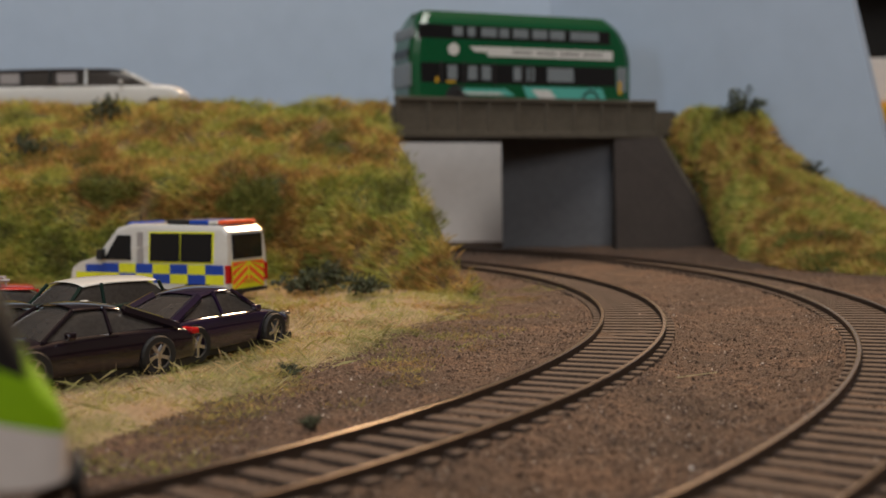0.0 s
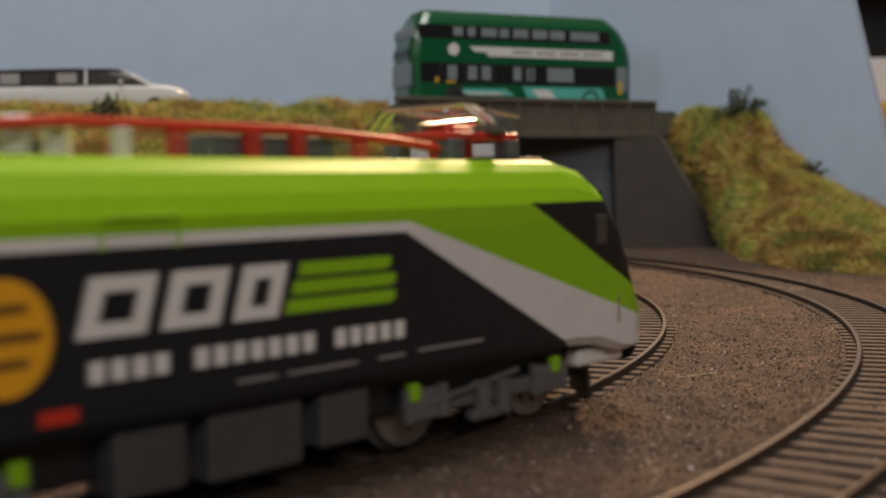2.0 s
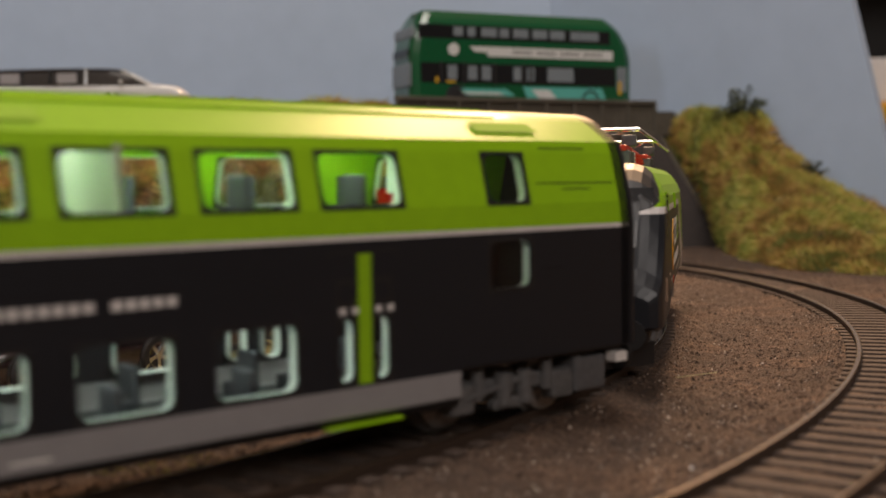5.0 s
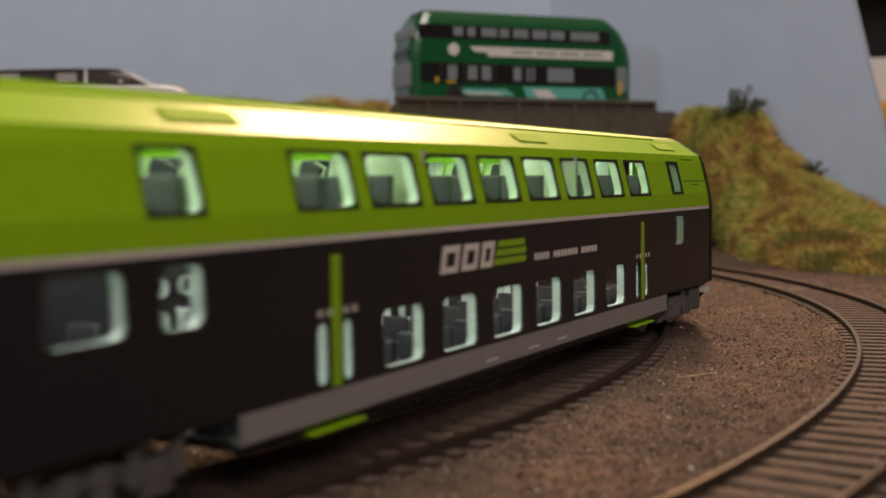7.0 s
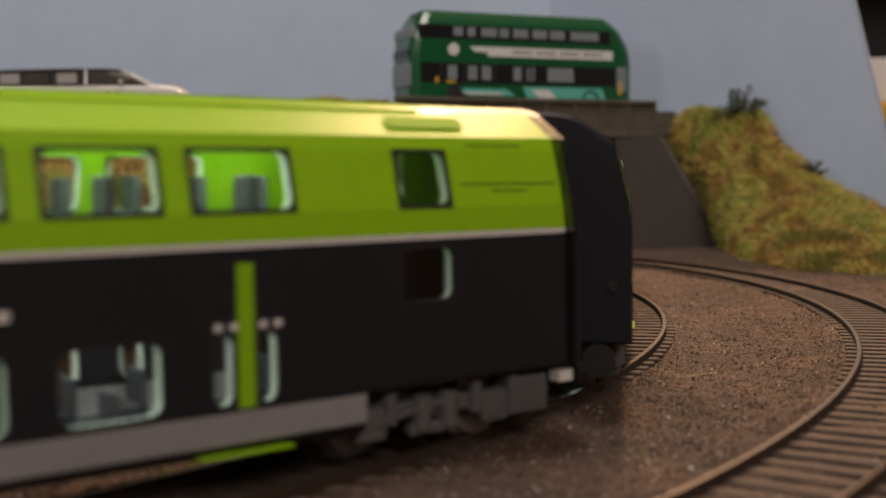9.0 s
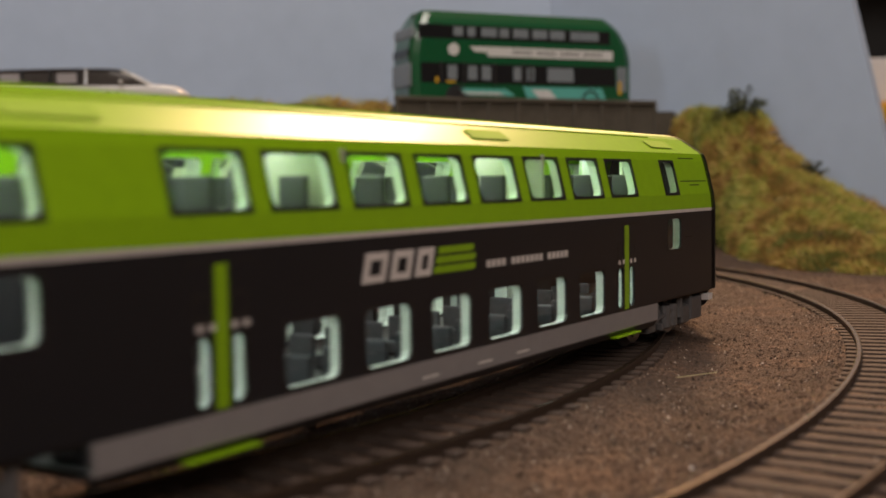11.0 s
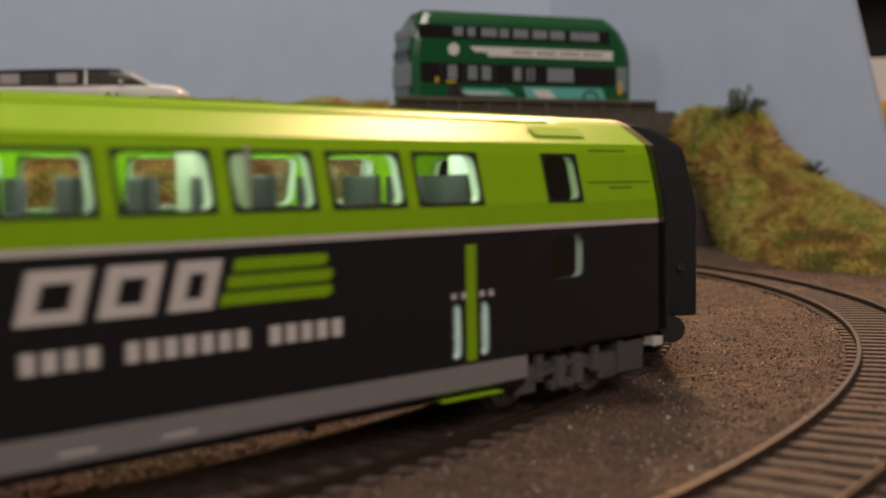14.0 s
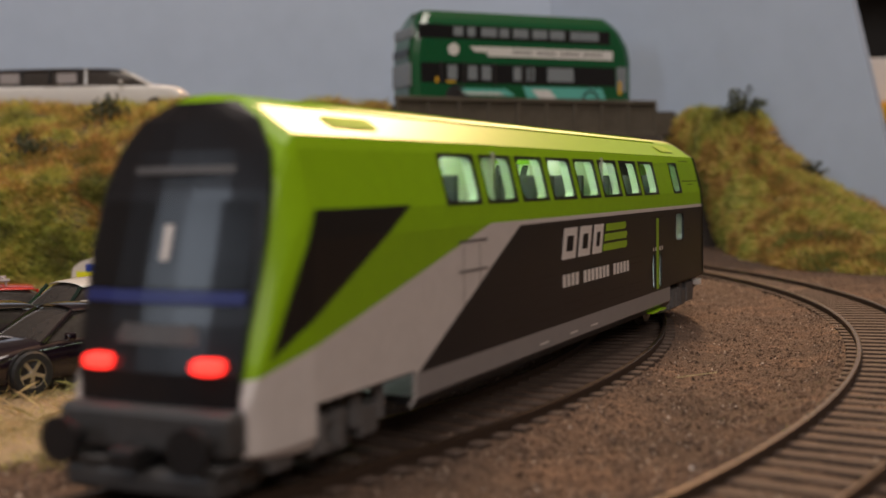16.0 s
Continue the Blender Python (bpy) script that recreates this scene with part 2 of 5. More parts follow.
build_ground()
board = tagged(part("baseboard", boxed(-1.30, 0.75, -0.30, 1.15, -0.030, -0.004, 0.002), TARMAC), "dark layout baseboard under the ballast", "baseboard", kind="structure")
for bx in (-1.24, 0.69):
    for by in (-0.24, 1.09):
        part("baseboard_leg", boxed(bx - 0.03, bx + 0.03, by - 0.03, by + 0.03, -0.905, -0.030, 0.003), TARMAC, board)
build_track(C1, R1, -1.45, 0.85, "inner curved railway track with rusty brown rails on weathered sleepers", (-0.33, 0.40))
build_track(C2, R2, -0.85, 0.95, "outer curved railway track with rusty brown rails on weathered sleepers", (-0.40, 0.36))
sheet("embankment_left", embank_left, 150, 80, 1.0, 1.3, TURF, "grassy embankment with dry olive and rust turf beside the bridge", "embankment")
sheet("embankment_right", embank_right, 70, 50, 1.0, 1.0, TURF, "grassy embankment slope running down from the bridge", "embankment")
strip("backdrop_left", [(-0.9, 0.873), (0.0829, 0.873)], -0.01, 0.215, (0.0, 0.006), SKYBOARD, "pale blue painted sky backdrop board", "backdrop")
PANEL = [(0.0, -0.01, 0.215), (0.1567, -0.01, 0.215), (0.1680, -0.01, 0.15), (0.1805, -0.01, 0.079), (0.1965, -0.01, -0.005)]
strip("backdrop_right", [(0.083 + a, 0.873 - a, b, c) for a, b, c in PANEL], 0, 0, (0.0045, 0.0045), SKYBOARD, "pale blue painted sky backdrop board with a slanting edge", "backdrop")
strip("wall_white", [(-0.42, 0.864), (0.075, 0.864)], -0.01, 0.090, (0, 0.005), WHITEWALL, "plain white board behind the bridge opening", "wall")
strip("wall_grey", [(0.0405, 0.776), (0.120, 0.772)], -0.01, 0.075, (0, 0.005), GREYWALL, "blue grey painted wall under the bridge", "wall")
# ---- the train ----
LIME = surface("lime_green_paint", (0.25, 0.48, 0.004), 0.32, 0, 700, 0.06, coat=0.2)
ANTHRACITE = surface("anthracite_paint", (0.0085, 0.0100, 0.0135), 0.45, 0, 700, 0.15, spec=0.3)
SILVER = surface("silver_grey_paint", (0.36, 0.34, 0.34), 0.45, 0.2, 700, 0.1)
WHITEP = surface("white_paint", (0.72, 0.69, 0.67), 0.4, 0, 700, 0.05)
BLACKP = surface("black_plastic", (0.012, 0.012, 0.013), 0.45, 0, 900, 0.2)
DARKGREY = surface("dark_grey_plastic", (0.055, 0.055, 0.057), 0.5, 0, 900, 0.3)
GREYP = surface("grey_plastic", (0.10, 0.10, 0.105), 0.5, 0, 900, 0.25)
WHEELM = surface("wheel_steel", (0.25, 0.24, 0.23), 0.35, 0.7, 900, 0.2)
REDP = surface("insulator_red_paint", (0.50, 0.03, 0.015), 0.4, 0, 900, 0.1)
CHROME = surface("bright_metal", (0.75, 0.72, 0.68), 0.2, 1.0, 900, 0.1)
YELLOW = surface("golden_yellow_paint", (0.75, 0.36, 0.01), 0.45, 0, 900, 0.08)
BROWNP = surface("brown_print", (0.16, 0.07, 0.01), 0.5, 0, 900, 0.1)
SEATM = surface("dark_seat_plastic", (0.05, 0.055, 0.065), 0.6, 0, 900, 0.2)
INSIDE = surface("pale_green_lining", (0.40, 0.44, 0.34), 0.6, 0, 900, 0.1)
REVEAL = surface("clear_moulding_edge", (0.72, 0.80, 0.74), 0.3, 0, 900, 0.05)
PANE = glass("clear_pane")
SCREEN = surface("dark_screen_glass", (0.006, 0.007, 0.009), 0.24, 0, 900, 0.1)
LED = glow("cool_white_led", (0.86, 1.0, 0.88), 13.0)
MATTLIME = surface("matt_lime_hatch", (0.23, 0.42, 0.006), 0.75, 0, 700, 0.06)
BOGIEGREY = surface("silver_grey_plastic", (0.105, 0.103, 0.104), 0.5, 0, 900, 0.3)
MASK = surface("glossy_cab_mask", (0.010, 0.011, 0.014), 0.27, 0, 900, 0.15, coat=0.1)
TAIL = glow("red_tail_lamp", (1.0, 0.03, 0.02), 3.2)
CARPANE = surface("dusty_car_window", (0.055, 0.050, 0.047), 0.12, 0, 900, 0.3)
DARKPANE = surface("dark_tinted_pane", (0.012, 0.013, 0.015), 0.07)
HEAD = glow("cool_head_lamp", (0.75, 0.88, 1.0), 14.0)
REDGLASS = surface("red_lens", (0.45, 0.01, 0.01), 0.2)
MM = 0.001


def lines_mat(name, base, rules, rough=0.38, coat=0.0):
    """Livery: later rules paint over earlier ones; a rule is (colour, [(a, b, c), ...]): all of a*x + b*z < c, in mm."""
    m, nt, b = nodes_of(name)
    tc = nt.nodes.new("ShaderNodeTexCoord")
    sep = nt.nodes.new("ShaderNodeSeparateXYZ")
    nt.links.new(tc.outputs["Object"], sep.inputs[0])

    def calc(op, p, q, r=None):
        n = nt.nodes.new("ShaderNodeMath")
        n.operation = op
        for i, v in enumerate((p, q) if r is None else (p, q, r)):
            if isinstance(v, bpy.types.NodeSocket):
                nt.links.new(v, n.inputs[i])
            else:
                n.inputs[i].default_value = v
        return n.outputs[0]

    out = base
    for colour, cuts in rules:
        fac = None
        for a, bb, c in cuts:
            v = calc("MULTIPLY_ADD", sep.outputs[2], bb * 1000, calc("MULTIPLY", sep.outputs[0], a * 1000))
            k = calc("LESS_THAN", v, c)
            fac = k if fac is None else calc("MULTIPLY", fac, k)
        out = mix(nt, fac, out, colour)
    dust = ramp(nt, noise_node(nt, 400, 3), [(0.3, (0.92, 0.92, 0.92)), (0.7, (1, 1, 1))])
    nt.links.new(mix(nt, 1.0, out, dust, "MULTIPLY"), b.inputs["Base Color"])
    b.inputs["Roughness"].default_value = rough
    b.inputs["Coat Weight"].default_value = coat
    b.inputs["Specular IOR Level"].default_value = 0.42
    return m


cLIME, cANT, cWHITE, cSILV = (0.25, 0.48, 0.004), (0.0100, 0.0120, 0.0165), (0.66, 0.63, 0.62), (0.27, 0.26, 0.265)


def above(x0, z0, x1, z1):
    """The half plane above the line through two points with x0 < x1."""
    k = (z1 - z0) / (x1 - x0)
    return (k, -1.0, k * x0 - z0)


def below(x0, z0, x1, z1):
    a, b, c = above(x0, z0, x1, z1)
    return (-a, -b, -c)


COACH_LIVERY = lines_mat("coach_livery", cLIME, [(cWHITE, [(0, 1, 32.3)]), (cANT, [(0, 1, 31.5)]), (cSILV, [(0, 1, 10.4)]), ((0.010, 0.010, 0.011), [(0, 1, 6.2)])])
DRIVE_LIVERY = lines_mat("driving_coach_livery", cLIME, [
    (cWHITE, [(0, 1, 32.4)]),
    (cLIME, [above(-106.6, 15.6, -36, 32.4)]),
    (cANT, [(0, 1, 31.5), below(-66, 10, -22, 31.5), (-1, 0, 66)]),
    (cSILV, [(0, 1, 10.2), (-1, 0, 66)]), ((0.010, 0.010, 0.011), [(0, 1, 6.2), (-1, 0, 66)]),
    (cLIME, [(0, -1, -32.4)]),
    ((0.010, 0.010, 0.011), [above(-104, 17.5, -66, 36.3), (0, 1, 36.3), below(-104.5, 16.5, -94, 36.3), (-1, 0, 105)])])
LOCO_LIVERY = lines_mat("locomotive_livery", cLIME, [
    (cWHITE, [(0, 1, 34.2)]),
    (cLIME, [above(32, 34.4, 88, 16.8), (-1, 0, -31.5)]),
    (cANT, [(0, 1, 32.8), below(31, 33.2, 70.3, 12.6)]),
        ((0.035, 0.035, 0.037), [above(-80.5, 32.9, -63.0, 43.3), (0, -1, -32.9)]), (cANT, [(1, 0, -80.0), (0, 1, 33.5)]),
    ((0.010, 0.010, 0.011), [above(60.6, 36.1, 87.7, 22.0), (0, 1, 36.2), (-1, 0, -60), (1, 0, 89.5)])])

SIDE = [(15.0, 4.8), (16.0, 6.5), (16.0, 10.8), (16.0, 15.8), (16.0, 20.8), (16.0, 22.2), (16.0, 30.6), (16.0, 32.3), (15.6, 36.0), (14.6, 40.2), (13.6, 44.4), (12.9, 46.4), (7.2, 50.3), (5.4, 51.2), (3.0, 51.8), (0.0, 52.0)]


def side_y(z):
    for (a, p), (b, q) in zip(SIDE, SIDE[1:]):
        if p <= z <= q:
            return a + (b - a) * (z - p) / (q - p)
    return SIDE[0][0]


def strip_quad(bm, x0, x1, z0, z1, s, off, mat=0, lean=0.0):
    """A face on the coach's side, off mm proud of it; lean shears it forwards."""
    vs = [bm.verts.new(((x + (z - z0) * lean) * MM, s * (side_y(z) + off) * MM, z * MM)) for x, z in ((x0, z0), (x1, z0), (x1, z1), (x0, z1))]
    f = bm.faces.new(vs if s < 0 else vs[::-1])
    f.material_index = mat
    return vs


def slab(bm, pts, y0, y1, mat=0):
    """A flat plate in the side plane: outline (x, z) in mm, from y0 to y1."""
    a = [bm.verts.new((x * MM, y0 * MM, z * MM)) for x, z in pts]
    b = [bm.verts.new((x * MM, y1 * MM, z * MM)) for x, z in pts]
    n = len(pts)
    bm.faces.new(a).material_index = mat
    bm.faces.new(b[::-1]).material_index = mat
    for i in range(n):
        bm.faces.new((a[(i + 1) % n], a[i], b[i], b[(i + 1) % n])).material_index = mat
    bmesh.ops.recalc_face_normals(bm, faces=bm.faces[:])


def emblem(parent, x, z, size, y, s):
    """Three white slanted blocks with dark slots and three lime bars, and a row of small marks below or beside."""
    k = size / 50.0
    sh = 0.28
    bm = bmesh.new()

    def para(x0, x1, z0, z1, o=0.0, mat=0):
        slab(bm, [(x + (x0 + sh * z0) * k, z + z0 * k), (x + (x1 + sh * z0) * k, z + z0 * k), (x + (x1 + sh * z1) * k, z + z1 * k), (x + (x0 + sh * z1) * k, z + z1 * k)], s * (y - 0.05), s * (y + 0.08 + o), mat)
    for x0, x1 in ((0, 8.6), (10.6, 18.6), (20.6, 27.4)):
        para(x0, x1, 0, 6.6)
        part("emblem_block", bm, WHITEP, parent, "white slanted emblem block")
        bm = bmesh.new()
        para(x0 + 2.2, x1 - 2.2, 1.6, 4.9, 0.05)
        part("emblem_slot", bm, ANTHRACITE, parent)
        bm = bmesh.new()
    for i, (x0, x1) in enumerate(((28.5, 48.0), (30.0, 47.5), (31.5, 46.0))):
        bm = bmesh.new()
        z0 = 0.2 + i * 2.3
        slab(bm, [(x + (x0 + sh * z0 - i) * k, z + z0 * k), (x + (x1 + sh * z0 - 1) * k, z + z0 * k), (x + (x1 + sh * z0) * k, z + (z0 + 0.7) * k), (x + (x1 + sh * z0 - 0.2) * k, z + (z0 + 1.7) * k), (x + (x0 + sh * (z0 + 1.7) - i) * k, z + (z0 + 1.7) * k)], s * (y - 0.05), s * (y + 0.08))
        part("lime_bar", bm, LIME, parent)


def mark_row(parent, x, z, w, h, y, s):
    bm = bmesh.new()
    n = 18
    for i in range(n):
        if i in (4, 12):
            continue
        x0 = x + w * i / n
        slab(bm, [(x0, z), (x0 + w / n * 0.68, z), (x0 + w / n * 0.68, z + h), (x0, z + h)], s * (y - 0.05), s * (y + 0.07))
    tagged(part("lettering", bm, WHITEP, parent, "row of small white unreadable marks"), kind="stuff")


def wheelset(parent, x, r, wheels):
    bm = bmesh.new()
    for s in (-1, 1):
        y = s * 7.6
        for a, b, rr in ((y - 1.1, y + 1.1, r), (y - s * 1.1 - 0.3, y - s * 1.1 + 0.3, r + 0.9)):
            tube(bm, (0, a * MM, 0), (0, b * MM, 0), rr * MM, 24)
        for i in range(8):
            a = i * math.pi / 4
            tube(bm, (math.cos(a) * r * 0.6 * MM, (y + s * 1.0) * MM, math.sin(a) * r * 0.6 * MM), (math.cos(a) * r * 0.6 * MM, (y + s * 1.5) * MM, math.sin(a) * r * 0.6 * MM), r * 0.12 * MM, 6)
        tube(bm, (0, (y + s * 1.0) * MM, 0), (0, (y + s * 2.4) * MM, 0), r * 0.35 * MM, 12)
    tube(bm, (0, -7 * MM, 0), (0, 7 * MM, 0), 1.2 * MM, 10)
    ob = part("wheelset", bm, WHEELM, parent)
    ob.matrix_basis = pose(x * MM, 0, r * MM)
    wheels.append((ob, x * MM, r * MM))


def bogie(parent, x, half, r, material, wheels):
    for s in (-1, 1):
        bm = bmesh.new()
        y0, y1 = sorted((s * 10.6 * MM, s * 12.6 * MM))
        box(bm, (x - half - 4) * MM, (x + half + 4) * MM, y0, y1, 5.0 * MM, 7.6 * MM, 0.0005)
        for d in (-half, half):
            y2, y3 = sorted((s * 10.4 * MM, s * 13.6 * MM))
            box(bm, (x + d - 2.6) * MM, (x + d + 2.6) * MM, y2, y3, (r - 2.4) * MM, (r + 2.4) * MM, 0.0006)
            for e in (-3.6, 3.6):
                tube(bm, ((x + d + e) * MM, s * 12.8 * MM, 4.6 * MM), ((x + d + e) * MM, s * 12.8 * MM, 9.5 * MM), 1.1 * MM, 8)
        for e in (-2.4, 2.4):
            tube(bm, ((x + e) * MM, s * 13.0 * MM, 3.2 * MM), ((x + e) * MM, s * 13.0 * MM, 8.5 * MM), 1.5 * MM, 10)
        y2, y3 = sorted((s * 11.5 * MM, s * 13.4 * MM))
        box(bm, (x - 4.6) * MM, (x + 4.6) * MM, y2, y3, 2.4 * MM, 4.2 * MM, 0.0004)
        tube(bm, ((x - half) * MM, s * 13.4 * MM, r * MM), ((x + half * 0.4) * MM, s * 13.4 * MM, (r + 2.6) * MM), 0.5 * MM, 6)
        part("bogie_frame", bm, material, parent)
    for d in (-half, half):
        wheelset(parent, x + d, r, wheels)


def couplers(parent, xf, xb, z=9.0):
    for x, d in ((xf, 1), (xb, -1)):
        for s in (-1, 1):
            bm = bmesh.new()
            tube(bm, ((x - d * 1.5) * MM, s * 10 * MM, z * MM), ((x + d * 3.2) * MM, s * 10 * MM, z * MM), 1.5 * MM, 12)
            tube(bm, ((x + d * 3.2) * MM, s * 10 * MM, z * MM), ((x + d * 3.9) * MM, s * 10 * MM, z * MM), 3.0 * MM, 16)
            part("buffer", bm, BLACKP, parent)
        bm = boxed(min(x - d * 4, x + d * 4) * MM, max(x - d * 4, x + d * 4) * MM, -2 * MM, 2 * MM, 5 * MM, 7.6 * MM, 0.0005)
        part("coupler", bm, BLACKP, parent)


UPPER = [(-66.6 + 18.76 * i, -51.6 + 18.76 * i) for i in range(8)]
LOWER = [(-46.7 + 18.7 * i, -33.2 + 18.7 * i) for i in range(6)]
DOORS = (-58.8, 71.5)


def build_coach(driving):
    name = "driving_coach" if driving else "passenger_coach"
    label = "lime green and anthracite double-deck driving coach with red tail lamps" if driving else "lime green and anthracite double-deck coach with lit windows"
    t = thing(name, pose(0, 0, 0), label, "train coach", "coaches of the train")
    livery = DRIVE_LIVERY if driving else COACH_LIVERY
    back = -95.0 if driving else -131.0
    front = 130.0
    holes = [(a, b, 36.0, 44.4) for a, b in UPPER]
    if driving:
        holes = [(-53 + 17.0 * i, -38.6 + 17.0 * i, 36.0, 44.4) for i in range(8)]
    holes.append((96.5, 106.0, 36.0, 44.4))
    low = []
    if not driving:
        holes.append((-95.5, -85.2, 36.0, 44.4))
        low = [(a, b, 10.8, 20.8) for a, b in LOWER]
        low += [(-112, -99.3, 22.2, 30.6), (-94.5, -86.2, 22.2, 30.6)]
        low += [(d + e, d + e + 3.6, 10.8, 20.8) for d in DOORS for e in (-5.0, 1.4)]
        low += [(d + e, d + e + 3.6, 22.2, 26.0) for d in DOORS for e in (-5.0, 1.4)]
    else:
        d = 76.5
        low += [(d + e, d + e + 3.6, 10.8, 20.8) for e in (-5.0, 1.4)]
    low.append((96.0, 106.0, 22.2, 30.6))
    allh = holes + low
    skirt_end = (-66.0 if driving else -80.0, 90.0)
    gone = [(back - 1, skirt_end[0], 4.8, 10.8 if not driving else 9.0), (skirt_end[1], front + 1, 4.8, 10.8)]
    xs = sorted({back, front, *skirt_end} | {round(v, 3) for h in allh for v in h[:2]})
    for s in (-1, 1):
        bm = bmesh.new()
        cols = [[bm.verts.new((x * MM, s * y * MM, z * MM)) for y, z in SIDE] for x in xs]
        for i in range(len(xs) - 1):
            xm = (xs[i] + xs[i + 1]) / 2
            for j in range(len(SIDE) - 1):
                zm = (SIDE[j][1] + SIDE[j + 1][1]) / 2
                if any(a < xm < b and c < zm < d for a, b, c, d in allh + gone):
                    continue
                q = (cols[i][j], cols[i + 1][j], cols[i + 1][j + 1], cols[i][j + 1])
                bm.faces.new(q if s < 0 else q[::-1]).smooth = zm > 50.4
        body = part("side_wall", bm, livery, t)
        so = body.modifiers.new("shell", "SOLIDIFY")
        so.thickness, so.offset = 0.0007, -1
        for a, b, c, d in allh:
            # rim and the moulded edge behind it, with rounded corners
            bm = bmesh.new()
            w, cr = 0.45, 1.3
            loops = []
            for grow, o in ((0.15, 0.04), (-w, 0.06), (-w, -0.4), (-w * 0.6, -2.2)):
                x0, x1, z0, z1 = a - grow, b + grow, c - grow, d + grow
                pts = [(x0 + cr, z0), (x1 - cr, z0), (x1 - cr * 0.3, z0 + cr * 0.3), (x1, z0 + cr), (x1, z1 - cr), (x1 - cr * 0.3, z1 - cr * 0.3), (x1 - cr, z1), (x0 + cr, z1), (x0 + cr * 0.3, z1 - cr * 0.3), (x0, z1 - cr), (x0, z0 + cr), (x0 + cr * 0.3, z0 + cr * 0.3)]
                if grow > 0:
                    pts = [(x0 if p[0] < (x0 + x1) / 2 - (x1 - x0) / 2 + cr * 0.5 else p[0], p[1]) for p in pts]
                    pts = [(x1 if p[0] > x1 - cr * 0.5 else p[0], z0 if p[1] < z0 + cr * 0.5 else z1 if p[1] > z1 - cr * 0.5 else p[1]) for p in pts]
                loops.append([bm.verts.new((x * MM, s * (side_y(z) + o) * MM, z * MM)) for x, z in pts])
            for j, (p, q) in enumerate(zip(loops, loops[1:])):
                for i in range(12):
                    k = (i + 1) % 12
                    bm.faces.new((p[i], p[k], q[k], q[i])).material_index = 1 if j > 1 else 0
            bmesh.ops.recalc_face_normals(bm, faces=bm.faces[:])
            win = part("window", bm, [BLACKP, REVEAL], t)
            bm = bmesh.new()
            strip_quad(bm, a, b, c, d, s, -0.35, 0)
            part("pane", bm, PANE, win)
        for d in (DOORS if not driving else (76.5,)):
            bm = bmesh.new()
            strip_quad(bm, d - 1.2, d + 1.2, 10.8, 29.6, s, 0.12)
            part("door_bar", bm, LIME, t, "lime green door edge")
            bm = bmesh.new()
            for e in (-6.2, 5.8):
                strip_quad(bm, d + e, d + e + 0.35, 5.2, 30.0, s, 0.03)
            strip_quad(bm, d - 6.2, d + 6.2, 29.7, 30.1, s, 0.03)
            strip_quad(bm, d - 0.15, d + 0.15, 5.2, 10.8, s, 0.03)
            part("door_seam", bm, BLACKP, t)
            bm = bmesh.new()
            for e in (-4.4, -2.2, 2.0, 4.2):
                strip_quad(bm, d + e, d + e + 1.0, 21.0, 22.0, s, 0.1)
            part("door_button", bm, WHITEP, t)
            y0, y1 = sorted((s * 14 * MM, s * 16.8 * MM))
            part("step", boxed((d - 7) * MM, (d + 6.5) * MM, y0, y1, 4.8 * MM, 5.2 * MM, 0.0001), LIME, t, "lime green door step")
        for x0, x1, z0 in ((108, 127, 39.2), (110, 121, 45.0), (114, 121, 38.2), (108.0, 113.0, 25.2)):
            bm = bmesh.new()
            strip_quad(bm, x0, x1, z0, z0 + 0.22, s, 0.03)
            part("panel_line", bm, ANTHRACITE, t)
        for x0 in (-12, 6, 20):
            bm = bmesh.new()
            strip_quad(bm, x0, x0 + 5, 7.4, 7.8, s, 0.03)
            part("skirt_mark", bm, WHITEP, t)
        if driving:
            emblem(t, 1.0, 23.4, 49, 16.0, s)
            mark_row(t, 1.6, 17.6, 49, 2.6, 16.0, s)
            bm = bmesh.new()
            for i in range(6):
                x0 = -30 + i * 16
                for z0 in (12.0, 20.5, 19.0, 14.0):
                    strip_quad(bm, x0, x0 + 11, z0, z0 + 0.25, s, 0.03)
            for x0 in (-48.0, -41.2):
                strip_quad(bm, x0, x0 + 0.22, 10.5, 29, s, 0.03)
            tagged(part("vent_line", bm, BLACKP, t), kind="stuff")
            bm = bmesh.new()
            for z0 in (24.5, 29.5):
                strip_quad(bm, -50, -38, z0, z0 + 0.4, s, 0.15)
            part("handrail", bm, GREYP, t)
        else:
            emblem(t, -28.3, 24.4, 35, 16.0, s)
            mark_row(t, 9.3, 24.4, 33, 1.3, 16.0, s)
    # ends
    ring = [(s * y, max(z, 10.6)) for s, seq in ((1, SIDE[1:]), (-1, SIDE[-2:0:-1])) for y, z in seq]
    for x, d in ((front, 1),) if driving else ((front, 1), (back, -1)):
        bm = bmesh.new()
        loft(bm, [[(xx * MM, y * k * MM, (z if k == 1 else 26 + (z - 26) * k) * MM) for y, z in ring] for xx, k in ((x - d * 2.0, 1.0), (x + d * 1.0, 1.0), (x + d * 2.0, 0.97))])
        bmesh.ops.recalc_face_normals(bm, faces=bm.faces[:])
        end = part("end_wall", bm, ANTHRACITE, t, "dark grey coach end")
        bm = bmesh.new()
        for a, b, c, e in ((-6.4, -4.6, 8, 31), (4.6, 6.4, 8, 31), (-6.4, 6.4, 31, 33)):
            box(bm, *sorted((x * MM, (x + d * 4.6) * MM)), a * MM, b * MM, c * MM, e * MM, 0.0004)
        part("gangway_bellows", bm, BLACKP, end)
        part("gangway_door", boxed(*sorted(((x + d * 1.5) * MM, (x + d * 2.3) * MM)), -4.4 * MM, 4.4 * MM, 9 * MM, 30.8 * MM), BLACKP, end)
